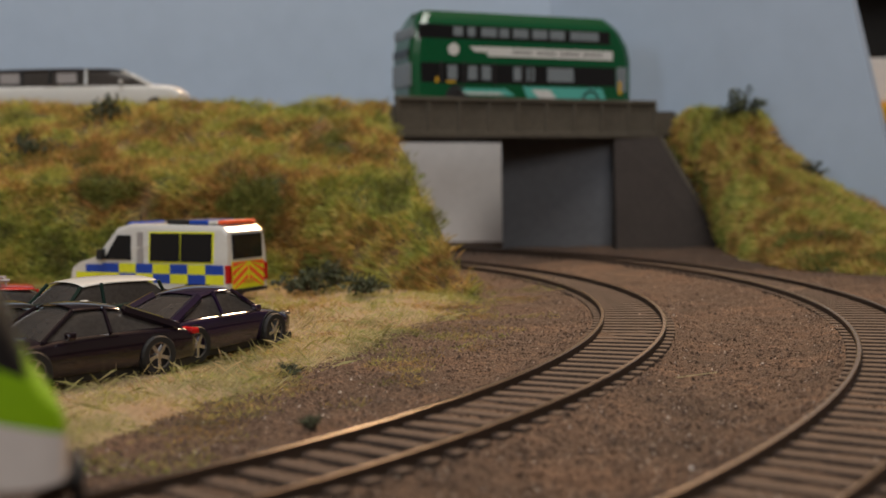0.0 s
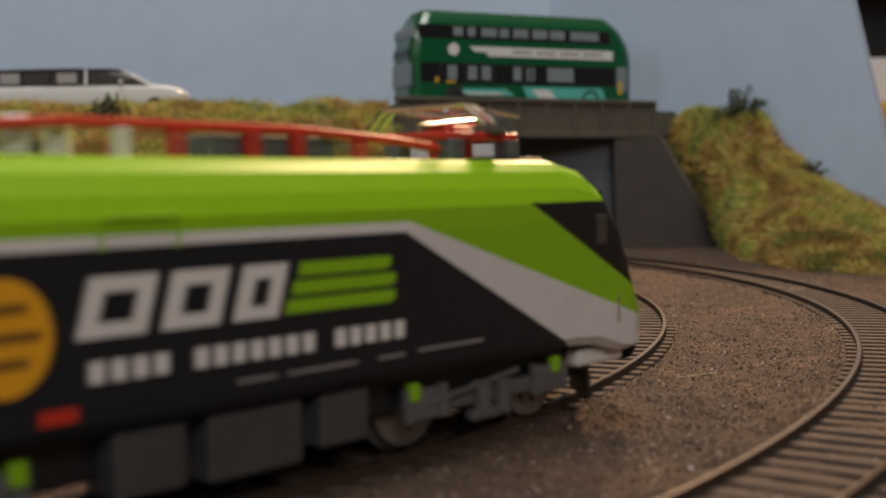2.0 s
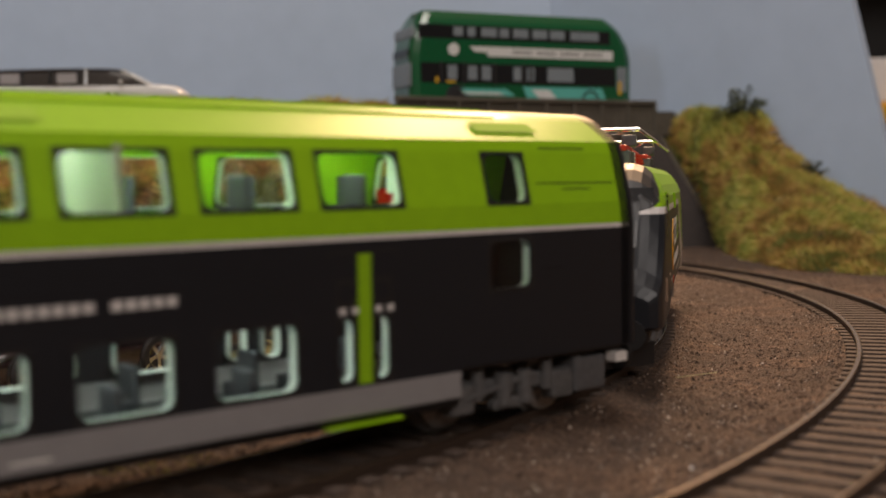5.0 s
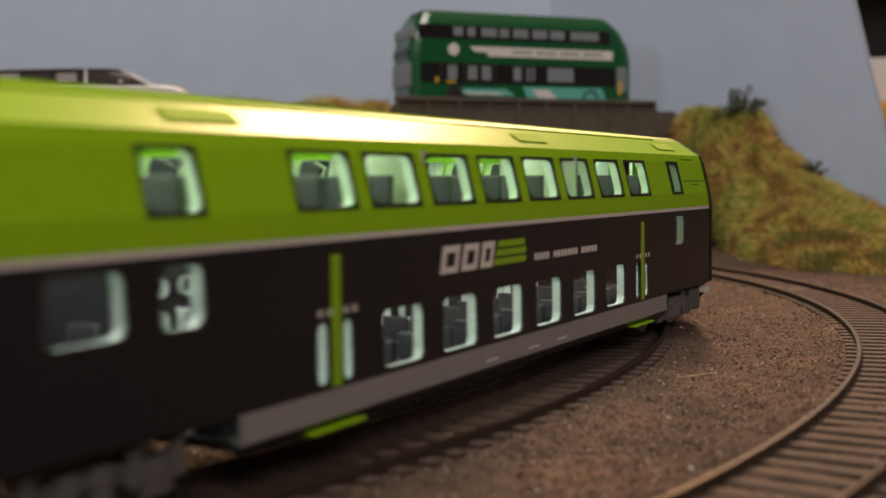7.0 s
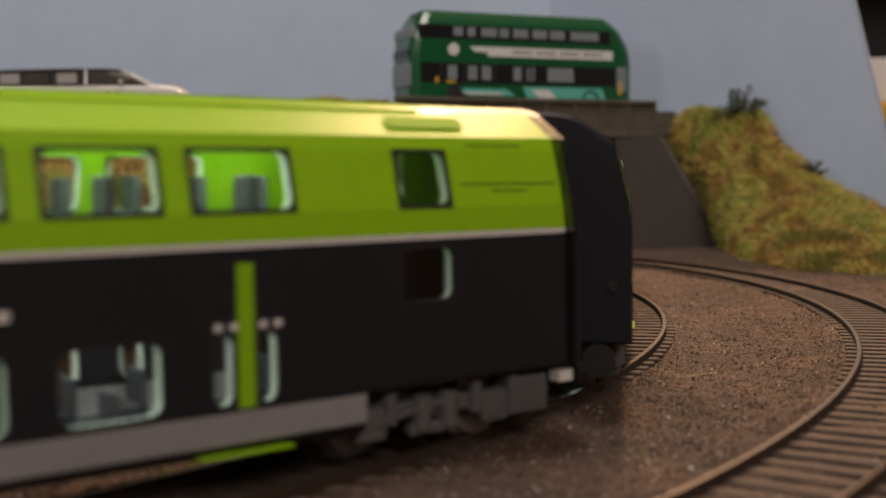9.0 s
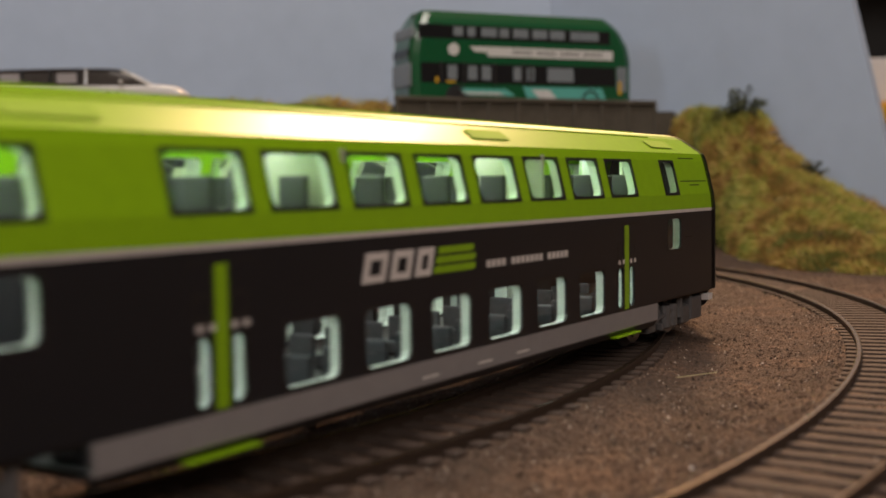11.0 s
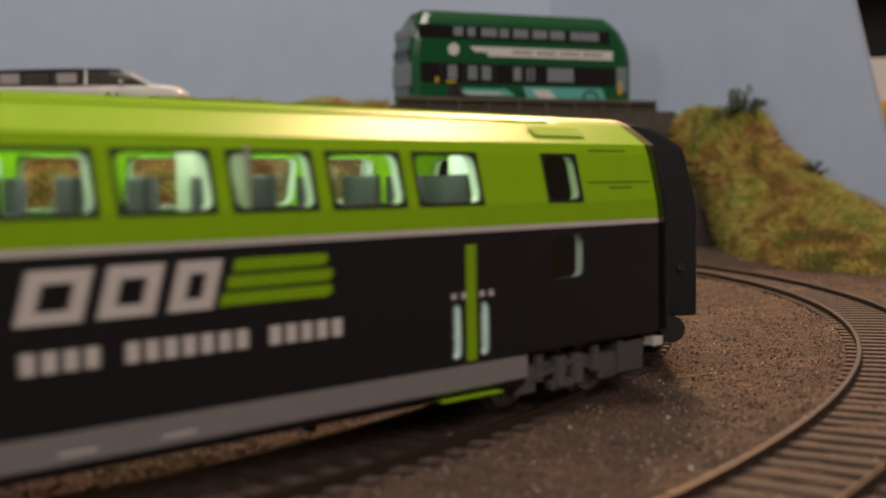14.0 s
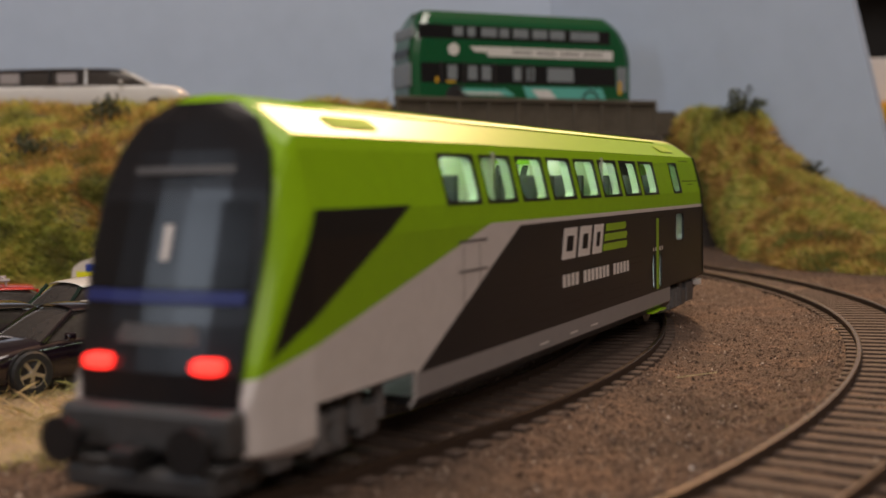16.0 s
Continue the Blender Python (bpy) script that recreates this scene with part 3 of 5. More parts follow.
        for s in (-1, 1):
            bm = tube(bmesh.new(), ((x + d) * MM, s * 12.5 * MM, 21 * MM), ((x + d * 2.6) * MM, s * 12.5 * MM, 21 * MM), 0.9 * MM, 10)
            part("lamp_lens", bm, BLACKP, end)
    # roof hatches
    for x in ((-80, 20, 105) if not driving else (-75, 105)):
        for s in (-1, 1):
            bm = bmesh.new()
            vs = []
            for y, z in ((11.4, 47.65), (8.8, 49.4)):
                vs.append([bm.verts.new((xx * MM, s * y * MM, (z + 0.12) * MM)) for xx in (x - 7, x + 7)])
            q = (vs[0][0], vs[0][1], vs[1][1], vs[1][0])
            bm.faces.new(q if s < 0 else q[::-1])
            part("roof_hatch", bm, MATTLIME, t)
    for y in (-6.9, -3.0, 3.0, 6.9):
        z = side_z(y)
        part("roof_rib", boxed((back + 20) * MM, (front - 24) * MM, (y - 0.2) * MM, (y + 0.2) * MM, (z - 0.4) * MM, (z + 0.2) * MM), LIME, t)
    # inside
    part("lower_floor", boxed((skirt_end[0] + 1) * MM, (skirt_end[1] - 1) * MM, -15 * MM, 15 * MM, 5.2 * MM, 6.4 * MM), BLACKP, t)
    for x0, x1 in ((back + 1, skirt_end[0] + 1), (skirt_end[1] - 1, front - 1)):
        part("end_floor", boxed(x0 * MM, x1 * MM, -15.2 * MM, 15.2 * MM, 10.2 * MM, 11.4 * MM), BLACKP, t)
    part("upper_floor", boxed((back + 6) * MM, (front - 30) * MM, -15 * MM, 15 * MM, 32.4 * MM, 33.6 * MM), INSIDE, t)
    for z in (46.8, 31.6):
        part("ceiling_light", boxed((back + 12) * MM, (front - 34) * MM, -1.6 * MM, 1.6 * MM, z * MM, (z + 0.5) * MM), LED, t, "cool white light strip")
    me = None
    rows = [(x, z, y) for x in range(int(back) + 14, 96, 10) for z in (33.6, 6.4) for y in (-10.4, 5.0)]
    for x, z, y in rows:
        if z < 10 and (x < -80 and not driving or driving):
            z = 14.0
        if me is None:
            bm = bmesh.new()
            box(bm, 0, 3.2 * MM, 0, 5.4 * MM, 0, 2.6 * MM, 0.0004)
            box(bm, 2.6 * MM, 3.8 * MM, 0, 5.4 * MM, 1.2 * MM, 7.4 * MM, 0.0004)
            ob = part("seat", bm, SEATM, t)
            me = ob.data
        else:
            ob = new("seat", me)
            ob.parent = t
        ob.matrix_basis = pose(x * MM, y * MM, z * MM)
    for x in (-30, 35):
        part("bulkhead", boxed(x * MM, (x + 0.8) * MM, -14 * MM, 4 * MM, 33.6 * MM, 45 * MM), INSIDE, t)
    for s in (-1, 1):
        for x0, x1, z0 in ((93.0, 104.0, 38.0), (92.0, 103.0, 24.0)):
            part("partition", boxed(x0 * MM, x1 * MM, *sorted((s * 5.0 * MM, s * 5.8 * MM)), z0 * MM, (z0 + 8.0) * MM), REVEAL, t)
            part("compartment_seat", boxed((x0 + 1) * MM, (x0 + 6) * MM, *sorted((s * 6.2 * MM, s * 10.5 * MM)), (z0 - 4.4) * MM, (z0 + 0.8) * MM, 0.0006), REDGLASS, t, "dark red seat")
    wheels = []
    for x in (-104, 104):
        bogie(t, x if not driving or x > 0 else -88, 11.5, 5.0, BOGIEGREY, wheels)
    for s in (-1, 1):
        y0, y1 = sorted((s * 8 * MM, s * 14 * MM))
        part("equipment_box", boxed(118 * MM, 126 * MM, y0, y1, 3.2 * MM, 9.2 * MM, 0.0005), GREYP, t)
        part("number_plate", boxed(127.0 * MM, 130.0 * MM, *sorted((s * 13 * MM, s * 15.6 * MM)), 7.6 * MM, 9.4 * MM, 0.0002), WHITEP, t)
    couplers(t, front + 0.5, -111 if driving else back - 0.5, 8.0)
    if driving:
        cab(t)
    return t, wheels


def side_z(y):
    y = abs(y)
    for (a, p), (b, q) in zip(SIDE[8:], SIDE[9:]):
        if b <= y <= a:
            return p + (q - p) * (a - y) / (a - b)
    return 52.0


CAB = [(-95, 1.0, 52.0, 4.8), (-96.5, 0.99, 50.0, 4.8), (-98.5, 0.97, 46.0, 4.8), (-101, 0.95, 39.0, 5.0), (-103.5, 0.93, 31.0, 5.2), (-106, 0.90, 22.5, 5.6), (-107.5, 0.86, 16.0, 6.0)]


def cab_ring(x, k, top, bot, grow=0.0):
    out = []
    for s, seq in ((1, SIDE), (-1, SIDE[-2::-1])):
        for y, z in seq:
            out.append(((x - grow) * MM, s * (y * k + grow) * MM, (bot + (z - 4.8) * (top - bot) / 47.2 + (grow if z > 20 else 0)) * MM))
    return out


def cab(t):
    bm = bmesh.new()
    loft(bm, [cab_ring(*r) for r in CAB])
    bmesh.ops.recalc_face_normals(bm, faces=bm.faces[:])
    front = part("cab_shell", bm, DRIVE_LIVERY, t, smooth=False)
    # dark mask over the front, with screen and lamps
    def face_pt(y, z, o):
        rows = [(r[2], r[0], r[1]) for r in CAB][::-1]
        for (z0, x0, k0), (z1, x1, k1) in zip(rows, rows[1:]):
            if z <= z1:
                q = max(0.0, (z - z0) / (z1 - z0))
                x = x0 + (x1 - x0) * q
                break
        else:
            x = rows[-1][1]
        return Vector(((x - o) * MM, y * MM, z * MM))

    def patch(zs, w, o, mat, name, label=""):
        bm = bmesh.new()
        cols = [[bm.verts.new(face_pt(ww * f, z, o - 1.2 * f * f)) for f in (-1, -0.6, -0.2, 0.2, 0.6, 1)] for z, ww in zip(zs, w)]
        for a, b in zip(cols, cols[1:]):
            for i in range(5):
                bm.faces.new((a[i], b[i], b[i + 1], a[i + 1]))
        bmesh.ops.recalc_face_normals(bm, faces=bm.faces[:])
        ob = part(name, bm, mat, t, label)
        so = ob.modifiers.new("plate", "SOLIDIFY")
        so.thickness, so.offset = 0.0012, 0
        return ob
    patch((12, 16, 22, 27, 33, 39, 44, 48, 50.5), (12.6, 12.8, 13.0, 13.4, 13.6, 13.2, 12.2, 9.5, 5), 0.6, MASK, "front_mask", "dark grey cab front")
    patch((26.5, 30, 34, 37.5), (12.4, 12.6, 12.4, 12.0), 1.2, SCREEN, "windscreen", "dark curved windscreen")
    patch((24.6, 26.2), (12.4, 12.5), 1.3, surface("deep_blue_strip", (0.02, 0.03, 0.16), 0.4), "sill_strip", "deep blue strip below the windscreen")
    patch((41.0, 42.0), (8, 8), 1.3, GREYP, "handrail")
    bm = bmesh.new()
    patch((19.5, 20.5, 22.0), (7, 7.2, 6.6), 1.25, GREYP, "front_emblem", "small grey emblem shape")
    for s in (-1, 1):
        p = face_pt(s * 8.6, 17.2, 1.2)
        part("tail_lamp", boxed(p.x - 0.0012, p.x + 0.002, p.y - 0.0021, p.y + 0.0021, p.z - 0.0010, p.z + 0.0010, 0.0008), TAIL, t, "glowing red tail lamp")
        part("front_step", boxed(-112 * MM, -104 * MM, *sorted((s * 5 * MM, s * 13 * MM)), 4.5 * MM, 5.6 * MM, 0.0003), DARKGREY, t)
    patch((30, 34.5), (0.5, 0.5), 1.6, WHITEP, "wiper")
    bm = bmesh.new()
    box(bm, -111 * MM, -101 * MM, -13.5 * MM, 13.5 * MM, 6.2 * MM, 12 * MM, 0.001)
    box(bm, -112 * MM, -106 * MM, -12 * MM, 12 * MM, 1.2 * MM, 4.6 * MM, 0.001)
    part("buffer_beam", bm, DARKGREY, t)


NOSE = [(-1.2, 0.82, 17.5, 10.6), (-0.2, 0.93, 19.5, 10.2), (1.8, 0.97, 22.5, 9.8), (3.4, 0.985, 26.5, 9.6), (5.4, 0.995, 31.5, 9.6), (7.6, 1.0, 36.8, 9.8), (9.6, 1.0, 39.8, 10.5), (13.5, 1.0, 42.0, 11.5), (20.0, 1.0, 43.3, 12.0)]
LOCO_RINGS = [(-86 + e, k, a, b) for e, k, a, b in NOSE] + [(92.5 - e, k, a, b) for e, k, a, b in NOSE[::-1]]
LOCO_SIDE = [(15.4, 12.0), (16.5, 13.5), (16.5, 20), (16.5, 28), (16.5, 33), (16.3, 36), (15.2, 38.6), (13.4, 41.2), (11.6, 42.6), (9.6, 43.2), (4, 43.3), (0, 43.3)]


def loco_ring(x, k, top, bot, grow=0.0):
    out = []
    for s, seq in ((1, LOCO_SIDE), (-1, LOCO_SIDE[-2::-1])):
        for y, z in seq:
            out.append(((x + (grow if x > 0 else -grow)) * MM, s * (y * k + grow) * MM, (bot + (z - 12.0) * (top - bot) / 31.3 + (grow if z > 40 else 0)) * MM))
    return out


def pantograph(t, x, d):
    bm = bmesh.new()
    for e in (-7, 7):
        for s in (-1, 1):
            box(bm, (x + e - 1.6) * MM, (x + e + 1.6) * MM, (s * 6 - 1.6) * MM, (s * 6 + 1.6) * MM, 43.2 * MM, 46.6 * MM, 0.0003)
    part("insulator", bm, GREYP, t)
    base = part("pantograph_base", boxed((x - 3) * MM, (x + 2) * MM, -3 * MM, 3 * MM, 43 * MM, 49 * MM, 0.0005), REDP, t, "red pantograph base frame")
    for s in (-1, 1):
        part("side_bar", boxed((x - 9) * MM, (x + 9) * MM, (s * 6 - 0.8) * MM, (s * 6 + 0.8) * MM, 46.4 * MM, 47.8 * MM, 0.0003), REDP, base)
    for e in (-8, 0, 8):
        part("cross_bar", boxed((x + e - 0.9) * MM, (x + e + 0.9) * MM, -7 * MM, 7 * MM, 46.5 * MM, 47.7 * MM, 0.0003), REDP, base)
    part("pantograph_motor", boxed((x + 0.5) * MM, (x + 4.5) * MM, -8.5 * MM, -5 * MM, 47.6 * MM, 50.4 * MM, 0.0004), GREYP, t)
    bm = bmesh.new()
    tube(bm, ((x - d * 8) * MM, 0, 48.6 * MM), ((x + d * 9) * MM, 0, 50.2 * MM), 0.7 * MM, 8)
    for s in (-1, 1):
        tube(bm, ((x + d * 9) * MM, s * 1.2 * MM, 50.2 * MM), ((x - d * 7) * MM, s * 5 * MM, 51.2 * MM), 0.4 * MM, 6)
    part("pantograph_arm", bm, CHROME, t)
    bm = bmesh.new()
    for e in (-7, -4.6):
        tube(bm, ((x + d * e) * MM, -9 * MM, 51.8 * MM), ((x + d * e) * MM, 9 * MM, 51.8 * MM), 0.45 * MM, 6)
        for s in (-1, 1):
            tube(bm, ((x + d * e) * MM, s * 9 * MM, 51.8 * MM), ((x + d * e) * MM, s * 13.2 * MM, 48.6 * MM), 0.4 * MM, 6)
    for s in (-1, 1):
        tube(bm, ((x + d * -7) * MM, s * 8 * MM, 51.8 * MM), ((x + d * 8) * MM, s * 8 * MM, 50.6 * MM), 0.3 * MM, 6)
    part("contact_strip", bm, CHROME, t)


def build_loco():
    t = thing("electric_locomotive", pose(0, 0, 0), "lime green, white and anthracite electric locomotive with red roof gear", "locomotive")
    bm = loft(bmesh.new(), [loco_ring(*r) for r in LOCO_RINGS])
    bmesh.ops.recalc_face_normals(bm, faces=bm.faces[:])
    part("body_shell", bm, LOCO_LIVERY, t)
    for d in (-1, 1):
        k = 3.5 if d > 0 else 10.0
        # windscreen wrapped over the nose
        bm = bmesh.new()
        rs = [r for r in LOCO_RINGS if r[0] * d > 81 - k]
        if d < 0:
            rs = rs[::-1]
        grid = []
        for z in (26.0, 28.5, 31.5, 35.0, 37.8):
            row = []
            for f in (-1, -0.75, -0.4, 0, 0.4, 0.75, 1):
                for (xa, ka, ta, _), (xb, kb, tb, _) in zip(rs, rs[1:]):
                    if tb <= z <= ta:
                        q = (ta - z) / (ta - tb)
                        x, kw = abs(xa) + (abs(xb) - abs(xa)) * q, ka + (kb - ka) * q
                        break
                row.append(bm.verts.new((d * (x + 0.6 - 2.4 * abs(f) ** 2.2) * MM, 13.8 * f * kw * MM, z * MM)))
            grid.append(row)
        for a, b in zip(grid, grid[1:]):
            for i in range(6):
                bm.faces.new((a[i], a[i + 1], b[i + 1], b[i]))
        bmesh.ops.recalc_face_normals(bm, faces=bm.faces[:])
        ob = part("windscreen", bm, SCREEN, t, "dark curved windscreen")
        so = ob.modifiers.new("plate", "SOLIDIFY")
        so.thickness, so.offset = 0.0014, 0
        for s in (-1, 1):
            part("headlamp", boxed(*sorted((d * (90.0 - k) * MM, d * (94.6 - k) * MM)), *sorted((s * 8.8 * MM, s * 12.4 * MM)), 15.2 * MM, 17.6 * MM, 0.0006), GREYP if d > 0 else CHROME, t)
            bm = tube(bmesh.new(), (d * (88.0 - k) * MM, s * 16.5 * MM, 15 * MM), (d * (88.0 - k) * MM, s * 16.5 * MM, 20 * MM), 0.3 * MM, 6)
            part("handrail", bm, CHROME, t)
            if d > 0:
                part("side_window", boxed(78.0 * MM, 81.4 * MM, *sorted((s * 15.4 * MM, s * 16.6 * MM)), 28.6 * MM, 34.0 * MM, 0.0004), CARPANE, t, "pale reflecting cab side window")
                continue
            part("side_window", boxed(*sorted((d * (75.5 - k) * MM, d * (77.5 - k) * MM)), *sorted((s * 15.6 * MM, s * 16.62 * MM)), 27 * MM, 35.6 * MM, 0.0004), SCREEN, t)
            bm = bmesh.new()
            for p, q in (((74.6, 33.0), (74.6, 36.6)), ((74.6, 36.6), (84.0, 36.9))):
                tube(bm, (d * (p[0] - k) * MM, s * 16.5 * MM, p[1] * MM), (d * (q[0] - k) * MM, s * 16.4 * MM, q[1] * MM), 0.3 * MM, 6)
            part("rain_gutter", bm, LIME, t)
        part("top_lamp", boxed(*sorted((d * (84.0 - k) * MM, d * (89.2 - k) * MM)), -2 * MM, 2 * MM, 37.4 * MM, 38.8 * MM, 0.0005), HEAD if d > 0 else GREYP, t)
        bm = bmesh.new()
        box(bm, *sorted((d * (80 - k) * MM, d * (94 - k) * MM)), -13.5 * MM, 13.5 * MM, 7.4 * MM, 10.6 * MM, 0.0008)
        part("buffer_beam", bm, WHITEP if d > 0 else BLACKP, t)
        bm = bmesh.new()
        for s in (-1, 1):
            slabbed = [(d * (83 - k) * MM, s * 14 * MM), (d * (93 - k) * MM, s * 3 * MM)]
            a, b = slabbed
            loft(bm, [[(a[0], a[1], 1.6 * MM), (a[0], a[1], 6.4 * MM), (a[0] - d * 1.2 * MM, a[1], 6.4 * MM), (a[0] - d * 1.2 * MM, a[1], 1.6 * MM)],
                      [(b[0], b[1], 1.6 * MM), (b[0], b[1], 5.0 * MM), (b[0] - d * 1.2 * MM, b[1], 5.0 * MM), (b[0] - d * 1.2 * MM, b[1], 1.6 * MM)]])
        bmesh.ops.recalc_face_normals(bm, faces=bm.faces[:])
        part("snow_plough", bm, BLACKP, t)
    part("front_emblem", boxed(-85.4 * MM, -82.4 * MM, -4 * MM, 3 * MM, 20.4 * MM, 21.3 * MM), BOGIEGREY, t)
    part("front_emblem", boxed(-85.2 * MM, -82.2 * MM, -9.0 * MM, -4.4 * MM, 20.1 * MM, 21.9 * MM, 0.0004), LIME, t)
    for s in (-1, 1):
        emblem(t, -19.5, 23.0, 51, 16.5, s)
        mark_row(t, -18, 18.0, 50, 2.4, 16.5, s)
        bm = tube(bmesh.new(), (-27.5 * MM, s * 16.4 * MM, 24 * MM), (-27.5 * MM, s * 16.66 * MM, 24 * MM), 6.3 * MM, 32)
        bmesh.ops.scale(bm, vec=(0.85, 1, 1), space=Matrix.Translation((27.5 * MM, 0, 0)), verts=bm.verts[:])
        seal = part("round_seal", bm, YELLOW, t, "golden yellow oval seal")
        for z0, w in ((26.6, 5), (23.6, 8), (20.8, 5)):
            part("seal_print", boxed((-27.5 - w / 2) * MM, (-27.5 + w / 2) * MM, *sorted((s * 16.6 * MM, s * 16.74 * MM)), z0 * MM, (z0 + 1.0) * MM), BROWNP, seal)
        part("warning_plate", boxed(-24 * MM, -19.5 * MM, *sorted((s * 16.3 * MM, s * 16.62 * MM)), 14.2 * MM, 15.8 * MM), REDP, t)
        for x0, w, z0 in ((2, 6, 15.4), (10, 12, 15.4), (26, 5, 15.4), (34, 14, 15.6), (-40, 6, 16), (-50, 4, 18)):
            part("print_mark", boxed(x0 * MM, (x0 + w) * MM, *sorted((s * 16.3 * MM, s * 16.6 * MM)), z0 * MM, (z0 + 0.35) * MM), SILVER, t)
        bm = bmesh.new()
        for a in ((-16, 36.2, -16, 32.5), (-6, 36.2, -6, 32.5), (-16, 36.2, -6, 36.2)):
            tube(bm, (a[0] * MM, s * 16.5 * MM, a[1] * MM), (a[2] * MM, s * 16.6 * MM, a[3] * MM), 0.25 * MM, 6)
        part("grab_rail", bm, LIME, t)
        part("door_line", boxed(-67 * MM, -57 * MM, *sorted((s * 16.4 * MM, s * 16.58 * MM)), 36.0 * MM, 36.4 * MM), ANTHRACITE, t)
    # roof gear
    for x, d in ((60, 1), (-40, -1)):
        pantograph(t, x, d)
    bm = bmesh.new()
    pts = [(51, 45), (42, 46.0), (22, 47.2), (-14, 47.4), (-28, 46.4), (-34, 46)]
    for a, b in zip(pts, pts[1:]):
        tube(bm, (a[0] * MM, -5 * MM, a[1] * MM), (b[0] * MM, -5 * MM, b[1] * MM), 0.7 * MM, 8)
    part("roof_busbar", bm, REDP, t, "red roof busbar")
    for x in (34, 22, 14, 2, -6, -30):
        bm = bmesh.new()
        for k in range(4):
            tube(bm, (x * MM, -5 * MM, (43.2 + k) * MM), (x * MM, -5 * MM, (43.9 + k) * MM), 1.4 * MM, 10)
        part("insulator", bm, REDP if x not in (-6,) else WHITEP, t)
    for x in (-22, -18, -13):
        bm = bmesh.new()
        prof = [(0.0, 43.0)] + [(2.0 if k % 2 else 1.3, 43.2 + k * 0.5) for k in range(11)] + [(0.0, 48.6)]
        loft(bm, [[((x + math.cos(a) * r) * MM, (-2 + math.sin(a) * r) * MM, z * MM) for a in [2 * math.pi * i / 12 for i in range(12)]] for r, z in prof[1:-1]])
        part("ribbed_insulator", bm, WHITEP, t, "ribbed white insulator")
    part("roof_box", boxed(8 * MM, 30 * MM, -4 * MM, 6 * MM, 43.2 * MM, 46.4 * MM, 0.0004), GREYP, t)
    part("roof_walkway", boxed(60 * MM, 74 * MM, -8 * MM, 8 * MM, 43.2 * MM, 43.8 * MM, 0.0002), BLACKP, t)
    # running gear
    part("underframe", boxed(-74 * MM, 84 * MM, -11 * MM, 11 * MM, 5.5 * MM, 12.4 * MM, 0.0008), BLACKP, t)
    wheels = []
    for x in (-43, 54):
        bogie(t, x, 15.0, 6.8, BOGIEGREY, wheels)
    for s in (-1, 1):
        for x0, x1, z0 in ((-14, -4, 3.5), (-1, 14, 3.0), (17, 26, 4.2)):
            part("underfloor_box", boxed(x0 * MM, x1 * MM, *sorted((s * 8 * MM, s * 14.6 * MM)), z0 * MM, 11.5 * MM, 0.0006), DARKGREY, t)
        for x in (-25, 36, 70, -60):
            part("spring_box", boxed((x - 1.1) * MM, (x + 1.1) * MM, *sorted((s * 12.6 * MM, s * 14.0 * MM)), 7.6 * MM, 10.4 * MM, 0.0004), LIME, t)
    couplers(t, 91.5, -85, 9.5)
    return t, wheels


COACH, W0 = build_coach(False)
DRIVING, W2 = build_coach(True)
LOCO, W3 = build_loco()
COACH2 = copy_thing(COACH, pose(0, 0, 0))
W1 = [(w, x, r) for w, (o, x, r) in zip([o for o in COACH2.children if o.name.startswith("wheelset")], W0)]
W1 = [(w, w.matrix_basis.translation.x, w.matrix_basis.translation.z) for w, _, _ in W1]
TRAIN = [(DRIVING, 0.217, 0.0, W2), (COACH2, 0.217, 0.2767, W1), (COACH, 0.217, 0.55042, W0), (LOCO, 0.114, 0.7256, W3)]
# ---- bridge ----
def build_bridge():
    a, b = Vector((-0.0262, 0.700)), Vector((0.1435, 0.773))
    d = b - a
    yaw = math.degrees(math.atan2(d.y, d.x))
    L = d.length
    t = thing("road_bridge", pose(a.x, a.y, 0, 0, 0, yaw), "weathered brown concrete road bridge with ribbed parapets", "bridge")
    for y0 in (0.0, 0.078):
        par = part("parapet", boxed(0, L, y0 + 0.0014, y0 + 0.0042, 0.0755, 0.0955, 0.0003), CONCRETE, t)
        part("coping", boxed(-0.0006, L + 0.0006, y0 - 0.0008, y0 + 0.0052, 0.0945, 0.0972, 0.0005), CONCRETE, par)
        part("ledge", boxed(-0.0006, L + 0.0006, y0 - 0.0006, y0 + 0.0046, 0.0722, 0.0760, 0.0005), CONCRETE, par)
        for k in range(10):
            x = L * k / 9
            part("parapet_rib", boxed(x - 0.0011, x + 0.0011, y0 - 0.0004, y0 + 0.0018, 0.0758, 0.0946, 0.0002), CONCRETE, par)
    part("deck", boxed(-0.004, L + 0.02, 0.004, 0.079, 0.0740, 0.0895, 0.0005), CONCRETE, t)
    part("road_surface", boxed(-0.003, L + 0.019, 0.0055, 0.0775, 0.0896, 0.0905), TARMAC, t)
    # abutment and splayed wing wall on the far bank
    bm = bmesh.new()
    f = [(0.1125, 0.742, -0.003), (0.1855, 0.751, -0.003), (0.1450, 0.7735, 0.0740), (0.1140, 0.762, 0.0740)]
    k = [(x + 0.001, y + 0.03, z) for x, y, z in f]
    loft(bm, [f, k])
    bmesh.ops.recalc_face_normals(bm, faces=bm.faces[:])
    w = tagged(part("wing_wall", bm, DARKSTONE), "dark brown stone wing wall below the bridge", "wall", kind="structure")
    bm = bmesh.new()
    for p, q in ((f[1], f[2]),):
        tube(bm, Vector(p) + Vector((0.001, 0, 0)), Vector(q) + Vector((0.001, 0, 0)), 0.0016, 6)
    part("coping", bm, CONCRETE, w)


build_bridge()
